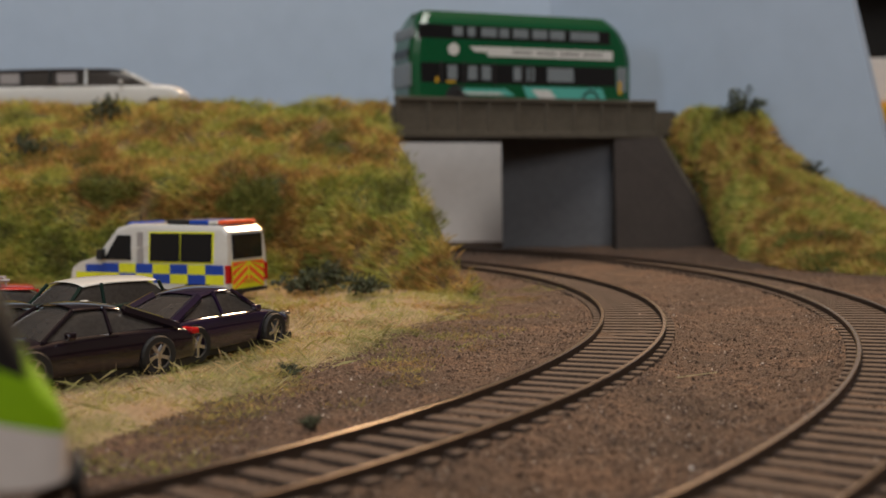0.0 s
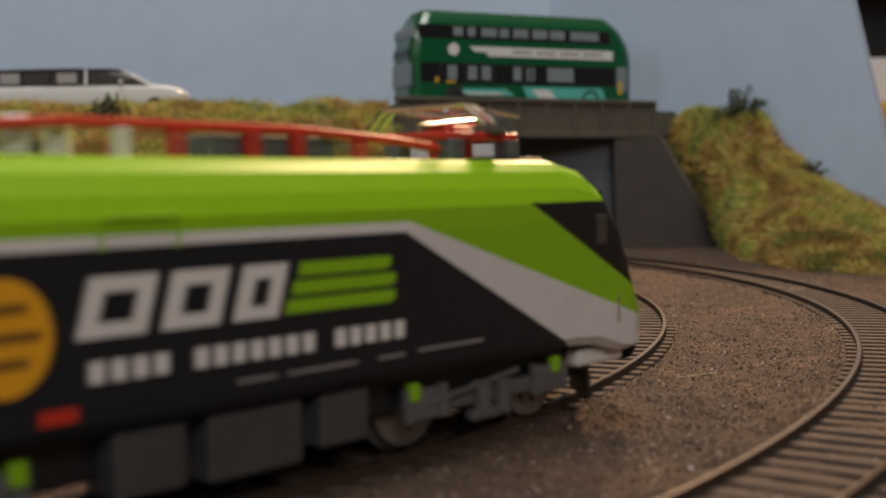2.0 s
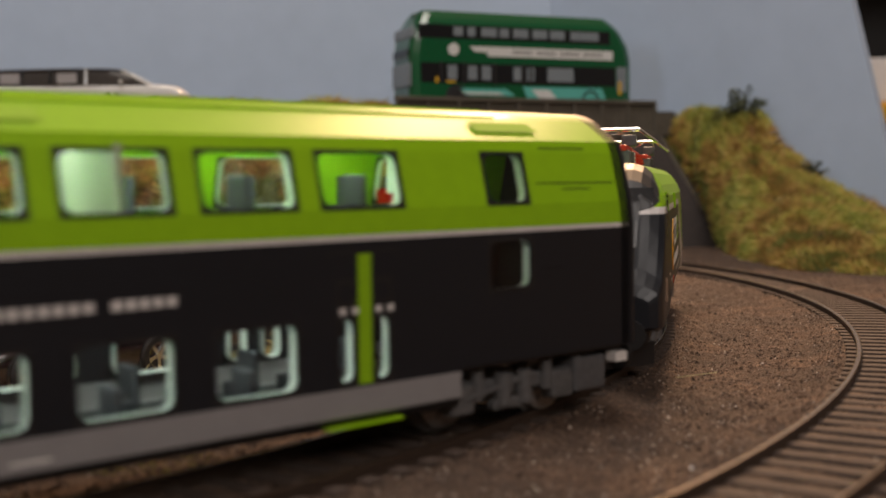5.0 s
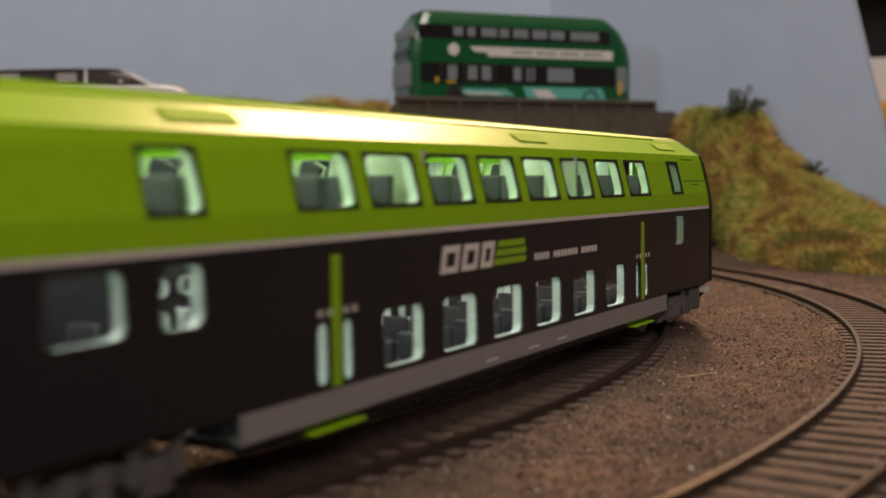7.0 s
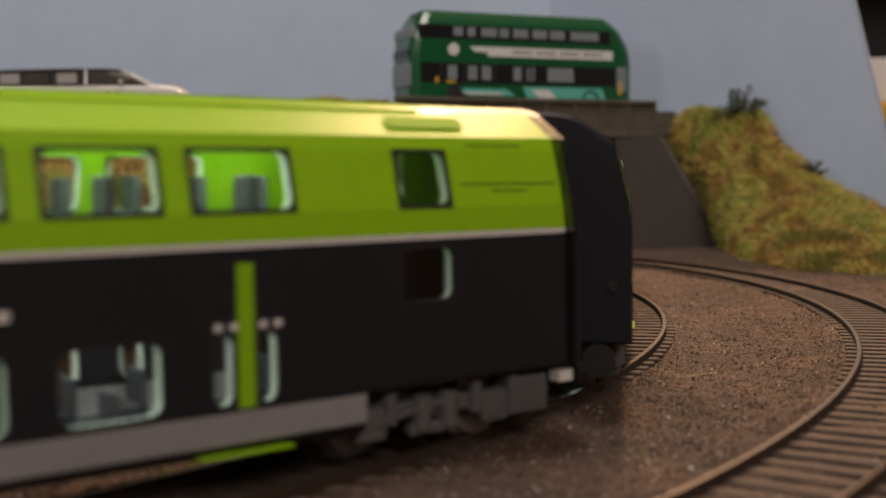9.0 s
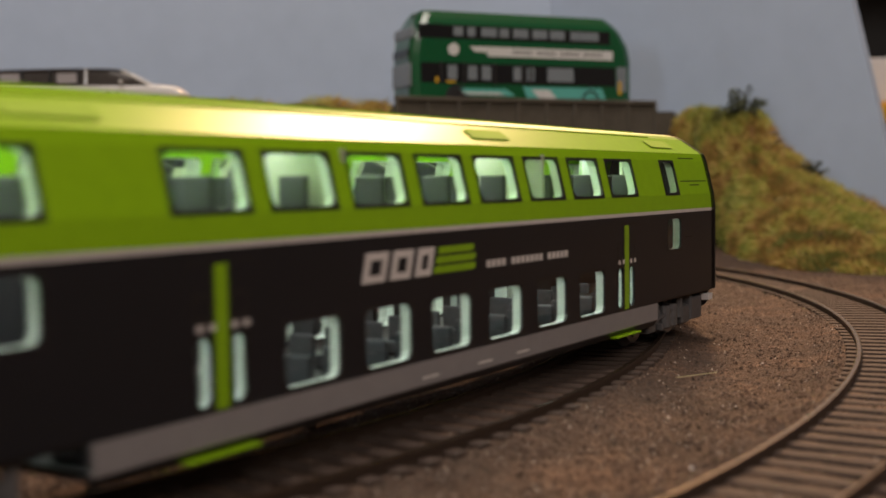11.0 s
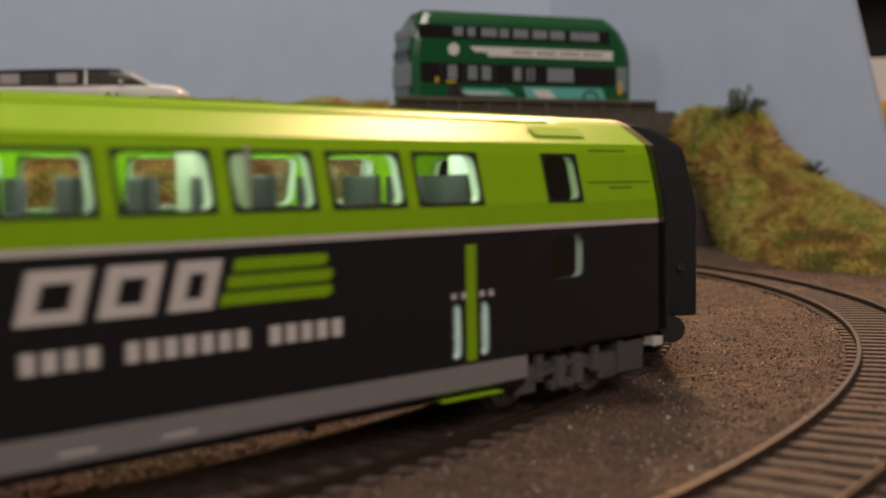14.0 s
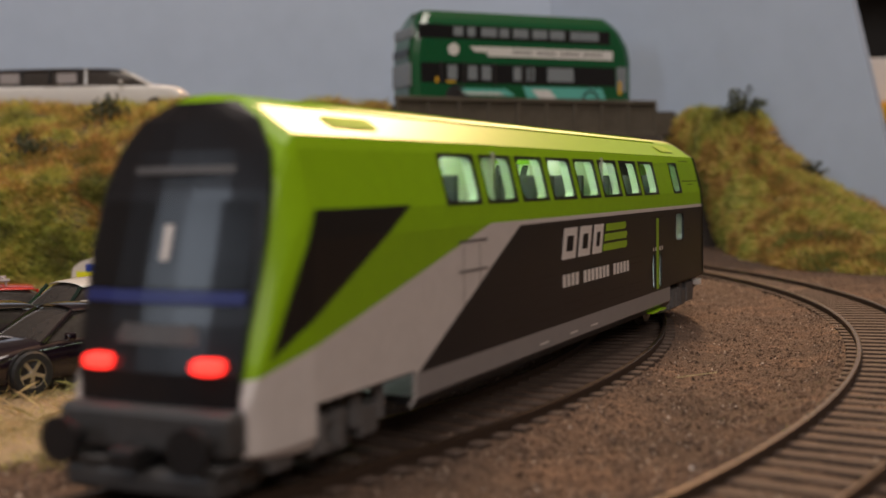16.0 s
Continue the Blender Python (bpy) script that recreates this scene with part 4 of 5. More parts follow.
# road along the crest
strip("road", [(-0.75, 0.722), (-0.03, 0.722)], 0.0890, 0.0912, (0, 0.068), TARMAC, "grey tarmac road along the embankment crest", "road")

# ---- vehicles ----
TYRE = surface("tyre_rubber", (0.015, 0.015, 0.016), 0.7, 0, 900, 0.2)
RIM = surface("silver_rim", (0.62, 0.61, 0.60), 0.25, 0.85, 900, 0.1)
PURPLE = surface("dark_purple_paint", (0.022, 0.012, 0.040), 0.12, 0.2, 900, 0.15, coat=1.0)
PLUM = surface("blackish_plum_paint", (0.012, 0.007, 0.014), 0.12, 0.2, 900, 0.15, coat=1.0)
BLACKPAINT = surface("black_car_paint", (0.008, 0.008, 0.010), 0.12, 0.1, 900, 0.1, coat=1.0)
REDPAINT = surface("red_car_paint", (0.45, 0.03, 0.02), 0.22, 0, 900, 0.1, coat=0.8)
CREAM = surface("white_car_paint", (0.66, 0.66, 0.64), 0.25, 0, 900, 0.06, coat=0.6)
TEAL = surface("dark_green_paint", (0.01, 0.03, 0.025), 0.15, 0, 900, 0.1, coat=0.8)
SMOKED = glass("smoked_pane", (0.42, 0.45, 0.46), 0.03)
CABIN = surface("dark_cabin_lining", (0.04, 0.035, 0.035), 0.8)
BLUE = surface("signal_blue", (0.01, 0.06, 0.42), 0.3)
FLUO = surface("fluorescent_yellow", (0.75, 0.78, 0.02), 0.45)
ORANGE = surface("fluorescent_orange", (0.85, 0.12, 0.03), 0.45)
BUSGREEN = surface("bus_green_paint", (0.004, 0.085, 0.030), 0.2, 0, 700, 0.1, coat=0.6)
BUSDARK = surface("bus_dark_green", (0.004, 0.045, 0.02), 0.2, 0, 700, 0.1, coat=0.6)
TURQ = surface("turquoise_print", (0.10, 0.42, 0.36), 0.4, 0, 700, 0.1)
AMBER = surface("amber_rail", (0.60, 0.36, 0.02), 0.4)


def wheel(t, x, y, r, w, spokes=5):
    """A road wheel as a part: tyre with a spoked rim."""
    s = 1 if y > 0 else -1
    bm = bmesh.new()
    prof = [(r * 0.66, w / 2), (r * 0.93, w / 2), (r, w * 0.36), (r, -w * 0.36), (r * 0.93, -w / 2), (r * 0.66, -w / 2)]
    n = 20
    loft(bm, [[(math.cos(a) * p, q, math.sin(a) * p) for p, q in prof] for a in [2 * math.pi * i / n for i in range(n)]] + [[(p, q, 0) for p, q in prof]], closed=True, caps=False)
    tyre = part("wheel", bm, TYRE, t)
    tyre.matrix_basis = pose(x, y, r)
    bm = bmesh.new()
    tube(bm, (0, s * w * 0.05, 0), (0, s * w * 0.16, 0), r * 0.67, 20)
    part("wheel_well", bm, BLACKP, tyre)
    bm = bmesh.new()
    for i in range(spokes):
        a = 2 * math.pi * i / spokes + 0.3
        m = Matrix.Rotation(a, 4, "Y")
        box(bm, r * 0.08, r * 0.66, s * w * 0.30 - w * 0.08, s * w * 0.30 + w * 0.08, -r * 0.09, r * 0.09, m=m)
    tube(bm, (0, s * w * 0.2, 0), (0, s * w * 0.42, 0), r * 0.18, 10)
    for i in range(20):
        a, b = 2 * math.pi * i / 20, 2 * math.pi * (i + 1) / 20
        p, q = Vector((math.cos(a), 0, math.sin(a))), Vector((math.cos(b), 0, math.sin(b)))
        o = Vector((0, s * w * 0.40, 0))
        bm.faces.new([bm.verts.new(v) for v in (p * r * 0.60 + o, q * r * 0.60 + o, q * r * 0.70 + o, p * r * 0.70 + o)])
    part("rim", bm, RIM, tyre)


def car(name, m, label, paint, L, W, H, stations, glassrows, axles, wr, roof=None, trim=None, tail=True, rack=False, mirror=None):
    """A model car. stations: (x, half width, belt z, roof z, roof half width) from rear 0 to front 1, in parts of L, W/2 and H; where roof equals belt there is no cabin."""
    t = thing(name, m, label, "car", "parked model cars")
    low = bmesh.new()
    rings = []
    for x, w, belt, top, rw in stations:
        X, w2, b = (x - 0.5) * L, w * W / 2, belt * H
        ring = [(0.80 * w2, 0.10), (0.97 * w2, 0.16), (1.0 * w2, 0.36), (0.985 * w2, 0.8 * belt + 0.04), (0.93 * w2, belt), (0.55 * w2, belt + 0.035 * min(1, w)), (0, belt + 0.045 * min(1, w))]
        full = [(X, y, z * H) for y, z in ring] + [(X, -y, z * H) for y, z in ring[-2::-1]]
        rings.append(full)
    loft(low, rings)
    bmesh.ops.recalc_face_normals(low, faces=low.faces[:])
    body = part("body", low, paint, t, smooth=True)
    sub = body.modifiers.new("round", "SUBSURF")
    sub.levels = sub.render_levels = 2
    # cabin: pillars and roof over glass
    cab_rows = [(x, w, belt, top, rw) for x, w, belt, top, rw in stations if top > belt]
    if cab_rows:
        bm = bmesh.new()
        rr = []
        for x, w, belt, top, rw in cab_rows:
            X = (x - 0.5) * L
            k = top - belt
            y0, y1 = 0.90 * w * W / 2, rw * W / 2
            rr.append([(X, y0, (belt - 0.03) * H), (X, y0 + (y1 - y0) * 0.5, (belt + 0.5 * k) * H), (X, y1, (belt + 0.9 * k) * H), (X, y1 * 0.6, top * H), (X, 0, (top + 0.012) * H),
                       (X, -y1 * 0.6, top * H), (X, -y1, (belt + 0.9 * k) * H), (X, -y0 - (y1 - y0) * 0.5, (belt + 0.5 * k) * H), (X, -y0, (belt - 0.03) * H)])
        loft(bm, rr, closed=False, caps=False)
        bmesh.ops.recalc_face_normals(bm, faces=bm.faces[:])
        for f in bm.faces:
            f.smooth = True
        gl = part("glasshouse", bm, CARPANE, t, "dark tinted windows")
        sub = gl.modifiers.new("round", "SUBSURF")
        sub.levels = sub.render_levels = 2
        # roof skin and pillars
        mid = [r for r in cab_rows if r[3] > 0.86]
        bm = bmesh.new()
        rr = []
        for x, w, belt, top, rw in mid:
            X, y1 = (x - 0.5) * L, rw * W / 2
            k = top - belt
            rr.append([(X, y1 * 1.04, (belt + 0.86 * k) * H), (X, y1 * 1.0, (belt + 0.97 * k) * H), (X, y1 * 0.6, (top + 0.02) * H), (X, 0, (top + 0.035) * H),
                       (X, -y1 * 0.6, (top + 0.02) * H), (X, -y1 * 1.0, (belt + 0.97 * k) * H), (X, -y1 * 1.04, (belt + 0.86 * k) * H)])
        loft(bm, rr, closed=False, caps=False)
        bmesh.ops.recalc_face_normals(bm, faces=bm.faces[:])
        rf = part("roof", bm, roof or paint, t, smooth=True)
        so = rf.modifiers.new("plate", "SOLIDIFY")
        so.thickness, so.offset = 0.02 * H, 0
        sub = rf.modifiers.new("round", "SUBSURF")
        sub.levels = sub.render_levels = 2
        for s in (-1, 1):
            for r0, r1 in ((cab_rows[0], mid[0]), (cab_rows[-1], mid[-1])):
                bm = bmesh.new()
                p0 = ((r0[0] - 0.5) * L, s * 0.88 * r0[1] * W / 2, (r0[2]) * H)
                p1 = ((r1[0] - 0.5) * L, s * r1[4] * 1.02 * W / 2, (r1[2] + 0.92 * (r1[3] - r1[2])) * H)
                tube(bm, p0, p1, (0.075 if stations is COUPE and r0 is cab_rows[0] else 0.031) * H, 6)
                part("pillar", bm, paint, t)
            if len(mid) > 2:
                r = mid[len(mid) // 2]
                X = (r[0] - 0.5) * L
                bm = bmesh.new()
                tube(bm, (X - 0.03 * L, s * 0.905 * r[1] * W / 2, r[2] * H), (X - 0.03 * L, s * r[4] * 1.03 * W / 2, (r[2] + 0.92 * (r[3] - r[2])) * H), 0.03 * H, 6)
                part("pillar", bm, paint, t)
    for x in axles:
        for s in (-1, 1):
            wheel(t, (x - 0.5) * L, s * (W / 2 - 0.0009), wr, 0.0032)
            bm = tube(bmesh.new(), ((x - 0.5) * L, s * (W / 2 * 0.55), wr), ((x - 0.5) * L, s * (W / 2 - 0.0003), wr), wr * 1.08, 20)
            part("wheel_arch", bm, BLACKP, t)
    for s in (-1, 1):
        st = stations[0]
        if tail:
            part("tail_light", boxed(-0.487 * L, -0.45 * L, *sorted((s * 0.62 * st[1] * W / 2, s * W / 2 * 0.87)), 0.47 * H, 0.56 * H, 0.0006), REDGLASS, t, "red tail light")
        part("headlight", boxed(0.435 * L, 0.474 * L, *sorted((s * 0.5 * W / 2, s * 0.76 * W / 2)), 0.40 * H, 0.49 * H, 0.0007), CHROME, t, "clear headlight")
        mx = 0.66 if mirror is None else mirror
        part("door_mirror", boxed((mx - 0.5) * L - 0.0008, (mx - 0.5) * L + 0.0012, *sorted((s * 0.98 * W / 2, s * 1.16 * W / 2)), 0.62 * H, 0.71 * H, 0.0004), trim or paint, t)
        bm = boxed((0.40 - 0.5) * L, (0.64 - 0.5) * L, *sorted((s * 0.955 * W / 2, s * 0.985 * W / 2)), 0.60 * H, 0.612 * H)
        part("window_trim", bm, BLACKP if stations is COUPE else CHROME, t)
    part("number_plate", boxed(-0.505 * L, -0.497 * L, -0.0035, 0.0035, 0.30 * H, 0.38 * H), CREAM, t, "blank pale number plate")
    part("underbody", boxed(-0.46 * L, 0.46 * L, -0.40 * W, 0.40 * W, 0.05 * H, 0.16 * H), BLACKP, t)
    if rack:
        for s in (-1, 1):
            bm = bmesh.new()
            tube(bm, (-0.30 * L, s * 0.30 * W, 1.10 * H), (0.12 * L, s * 0.30 * W, 1.10 * H), 0.0005, 6)
            for x in (-0.28, -0.08, 0.10):
                tube(bm, (x * L, s * 0.30 * W, 0.99 * H), (x * L, s * 0.30 * W, 1.10 * H), 0.0004, 6)
            part("roof_rack_rail", bm, SILVER, t)
        for x in (-0.28, -0.18, -0.08, 0.02, 0.10):
            part("roof_rack_bar", tube(bmesh.new(), (x * L, -0.3 * W, 1.10 * H), (x * L, 0.3 * W, 1.10 * H), 0.0004, 6), SILVER, t)
    return t


COUPE = [(0.0, 0.70, 0.42, 0.42, 0.5), (0.04, 0.86, 0.53, 0.53, 0.5), (0.12, 0.95, 0.60, 0.63, 0.50), (0.22, 1.0, 0.63, 0.77, 0.56), (0.34, 1.0, 0.64, 0.91, 0.60), (0.46, 0.98, 0.635, 0.985, 0.62), (0.56, 0.97, 0.63, 0.965, 0.62),
         (0.64, 0.965, 0.62, 0.80, 0.66), (0.71, 0.96, 0.60, 0.62, 0.72), (0.82, 0.96, 0.56, 0.56, 0.5), (0.93, 0.90, 0.47, 0.47, 0.5), (1.0, 0.66, 0.34, 0.34, 0.5)]
HATCH = [(0.0, 0.86, 0.50, 0.50, 0.5), (0.02, 0.94, 0.60, 0.64, 0.72), (0.07, 0.97, 0.62, 0.93, 0.74), (0.30, 1.0, 0.61, 0.975, 0.76), (0.50, 1.0, 0.60, 0.965, 0.76), (0.60, 1.0, 0.60, 0.92, 0.74), (0.71, 0.99, 0.59, 0.61, 0.74), (0.86, 0.97, 0.56, 0.56, 0.5), (0.96, 0.90, 0.48, 0.48, 0.5), (1.0, 0.78, 0.38, 0.38, 0.5)]
car("coupe", pose(-0.0838, 0.2549, 0.0009, 0, 0, 229), "glossy blackish plum sports coupe on dry grass", PLUM, 0.058, 0.0235, 0.0172, COUPE, 0, (0.235, 0.77), 0.0046, mirror=0.62)
car("coupe", pose(-0.0627, 0.2937, 0.0009, 0, 0, 62), "glossy dark purple sports coupe facing the track", PURPLE, 0.058, 0.0235, 0.0172, COUPE, 0, (0.235, 0.77), 0.0046, mirror=0.62)
car("small_hatchback", pose(-0.1025, 0.322, 0.0009, 0, 0, 230), "small dark hatchback with a white roof and mirrors", TEAL, 0.048, 0.0220, 0.0175, HATCH, 0, (0.17, 0.80), 0.0041, roof=CREAM, trim=CREAM, mirror=0.62)
car("estate_car", pose(-0.1450, 0.335, 0.0009, 0, 0, 205), "red estate car with a chrome roof rack", REDPAINT, 0.055, 0.0220, 0.0146, HATCH, 0, (0.2, 0.78), 0.0037, rack=True)
car("hatchback", pose(-0.1186, 0.2559, 0.0009, 0, 0, 229), "glossy black hatchback parked beside the sports coupe", BLACKPAINT, 0.058, 0.0230, 0.0166, HATCH, 0, (0.2, 0.78), 0.0043)


def build_limo():
    t = car("stretch_limousine", pose(-0.2375, 0.742, 0.0915, 0, 0, 0), "white stretch limousine with dark windows on the crest road", CREAM, 0.150, 0.028, 0.0285,
            [(0.0, 0.9, 0.55, 0.55, 0.5), (0.02, 0.96, 0.6, 0.62, 0.76), (0.06, 1.0, 0.6, 0.95, 0.78), (0.35, 1.0, 0.6, 0.985, 0.78), (0.62, 1.0, 0.6, 0.985, 0.78), (0.74, 1.0, 0.6, 0.95, 0.77), (0.86, 1.0, 0.59, 0.61, 0.76), (0.95, 0.97, 0.57, 0.57, 0.5), (0.98, 0.93, 0.48, 0.48, 0.5), (1.0, 0.86, 0.4, 0.4, 0.5)],
            0, (0.13, 0.88), 0.0046, roof=BLACKPAINT, mirror=0.74)
    for x in (0.02, 0.20, 0.32, 0.44, 0.56):
        part("window_post", boxed((x - 0.5) * 0.150 - 0.0008, (x - 0.5) * 0.150 + 0.0008, -0.0134, -0.0112, 0.0172, 0.0262), BLACKP, t)
    for x in (0.23, 0.47):
        part("window_pane", boxed((x - 0.5) * 0.150, (x - 0.41) * 0.150, -0.0130, -0.0112, 0.0186, 0.0250), SILVER, t)


build_limo()


def build_van():
    """A police van; x forwards, half width 12.5, height 28 mm."""
    m = pose(-0.1090, 0.4525, 0.0009, 0, 0, 154) @ Matrix.Scale(1.015, 4)
    t = thing("police_van", m, "white police van with blue and yellow checks and roof lights", "van")
    L, W, H = 76.0, 24.5, 28.6
    prof = [(-38, 3.2), (-38, 16), (-37.4, 25.6), (-35, 27.6), (8, 28.4), (14.5, 26.8), (24.5, 15.6), (33, 13.4), (36.8, 11.2), (38, 7), (37.4, 3.2)]
    bm = bmesh.new()
    rings = []
    for y, k in ((-1, 0.93), (-0.97, 0.985), (-0.9, 1.0), (0, 1.0), (0.9, 1.0), (0.97, 0.985), (1, 0.93)):
        rings.append([((x * (1 if k == 1 else 0.995)) * MM, (y * W / 2 - (0 if abs(y) < 0.9 else (1 if y > 0 else -1)) * max(0.0, (z - 15) * 0.07)) * MM, (3.2 + (z - 3.2) * (k if z > 20 else 1.0)) * MM) for x, z in prof])
    loft(bm, rings)
    bmesh.ops.recalc_face_normals(bm, faces=bm.faces[:])
    part("body", bm, CREAM, t)

    def side_plate(name, x0, x1, z0, z1, mat, s, proud=0.25, tilt=0.07, lab="", cut=0.0):
        bm = bmesh.new()
        y = lambda z: s * (W / 2 - max(0, (z - 15) * tilt))
        vs = []
        for o in (-0.6, proud):
            vs.append([(x * MM, (y(z) + s * o) * MM, z * MM) for x, z in ((x0, z0), (x1, z0), (x1 - cut, z1), (x0, z1))])
        loft(bm, vs)
        bmesh.ops.recalc_face_normals(bm, faces=bm.faces[:])
        return part(name, bm, mat, t, lab)
    for s in (-1, 1):
        for i in range(7):
            x0 = -36 + i * 8.2
            side_plate("check", x0, x0 + 8.2, 9.6, 13.2, BLUE if i % 2 == 0 else FLUO, s, 0.15)
            side_plate("check", x0, x0 + 8.2, 6.0, 9.6, FLUO if i % 2 == 0 else BLUE, s, 0.15)
        side_plate("check", 21.4, 30, 9.6, 12.6, BLUE, s, 0.12)
        side_plate("check", 21.4, 35, 6.2, 9.6, FLUO, s, 0.12)
        side_plate("window_surround", -31.6, -1.2, 13.6, 25.4, FLUO, s, 0.1)
        for x0, x1 in ((-30.8, -16.4), (-16.0, -2.0)):
            side_plate("side_window", x0, x1, 14.2, 24.8, DARKPANE, s, 0.28)
        side_plate("cab_window", 7.4, 20.5, 14.6, 24.0, DARKPANE, s, 0.28, cut=6.4)
        side_plate("door_pillar", 1.6, 4.6, 6.0, 25.2, SILVER, s, 0.14)
        side_plate("door_mirror", 20, 22.6, 14.6, 18.6, BLACKP, s, 2.2)
        for x in (-24, 24):
            wheel(t, x * MM, s * (W / 2 - 1.8) * MM, 0.0048, 0.0034)
            part("wheel_arch", tube(bmesh.new(), (x * MM, s * 6 * MM, 5 * MM), (x * MM, s * (W / 2 + 0.05) * MM, 5 * MM), 5.8 * MM, 20), BLACKP, t)
        part("tail_light", boxed(-38.4 * MM, -36.6 * MM, *sorted((s * 10.2 * MM, s * 12.5 * MM)), 6.5 * MM, 13.2 * MM, 0.0003), REDGLASS, t, "red tail light")
    # rear doors with chevrons
    part("rear_window", boxed(-38.5 * MM, -37.2 * MM, -9.2 * MM, 9.2 * MM, 15.2 * MM, 24.6 * MM, 0.0006), DARKPANE, t)
    part("rear_panel", boxed(-38.3 * MM, -37.6 * MM, -10.0 * MM, 10.0 * MM, 4.0 * MM, 14.4 * MM), FLUO, t)
    for s in (-1, 1):
        for k in range(4):
            z0 = 3.6 + k * 3.4
            pts = [(s * 0.6, z0 + 4.0), (s * 0.6, z0 + 5.8), (s * 9.8, z0 + 0.4), (s * 9.8, z0 - 1.4)]
            pts = [(y, min(14.2, max(4.1, z))) for y, z in pts]
            bm = bmesh.new()
            loft(bm, [[(x * MM, y * MM, z * MM) for y, z in pts] for x in (-38.0, -38.45)])
            bmesh.ops.recalc_face_normals(bm, faces=bm.faces[:])
            part("chevron", bm, ORANGE, t)
    part("number_plate", boxed(-38.6 * MM, -38.2 * MM, -3 * MM, 3 * MM, 6.0 * MM, 7.6 * MM), AMBER, t, "blank amber number plate")
    part("rear_bumper", boxed(-39 * MM, -37 * MM, -11.5 * MM, 11.5 * MM, 2.6 * MM, 4.2 * MM, 0.0004), BLACKP, t)
    part("windscreen", loft(bmesh.new(), [[((x + o) * MM, y * MM, (z + o) * MM) for x, z in ((15.4, 26.0), (24.2, 16.2))] + [((x - 0.8) * MM, y * MM, (z - 0.8) * MM) for x, z in ((24.2, 16.2), (15.4, 26.0))] for y, o in ((-10.2, 0.2), (10.2, 0.2))]), DARKPANE, t)
    for x0, x1, mat, z in ((-18, -8, BLACKP, 28.2), (-27, -18.4, BLUE, 28.0), (-31.5, -27.4, CREAM, 28.0), (-35.5, -31.8, ORANGE, 28.0), (8, 11, BLUE, 27.4)):
        part("roof_light", boxed(x0 * MM, x1 * MM, -9.5 * MM, 9.5 * MM, z * MM, (z + 1.6) * MM, 0.0005), mat, t)
    part("aerial", tube(bmesh.new(), (12 * MM, 0, 26 * MM), (12.5 * MM, 0, 32 * MM), 0.25 * MM, 5), BLACKP, t)


build_van()


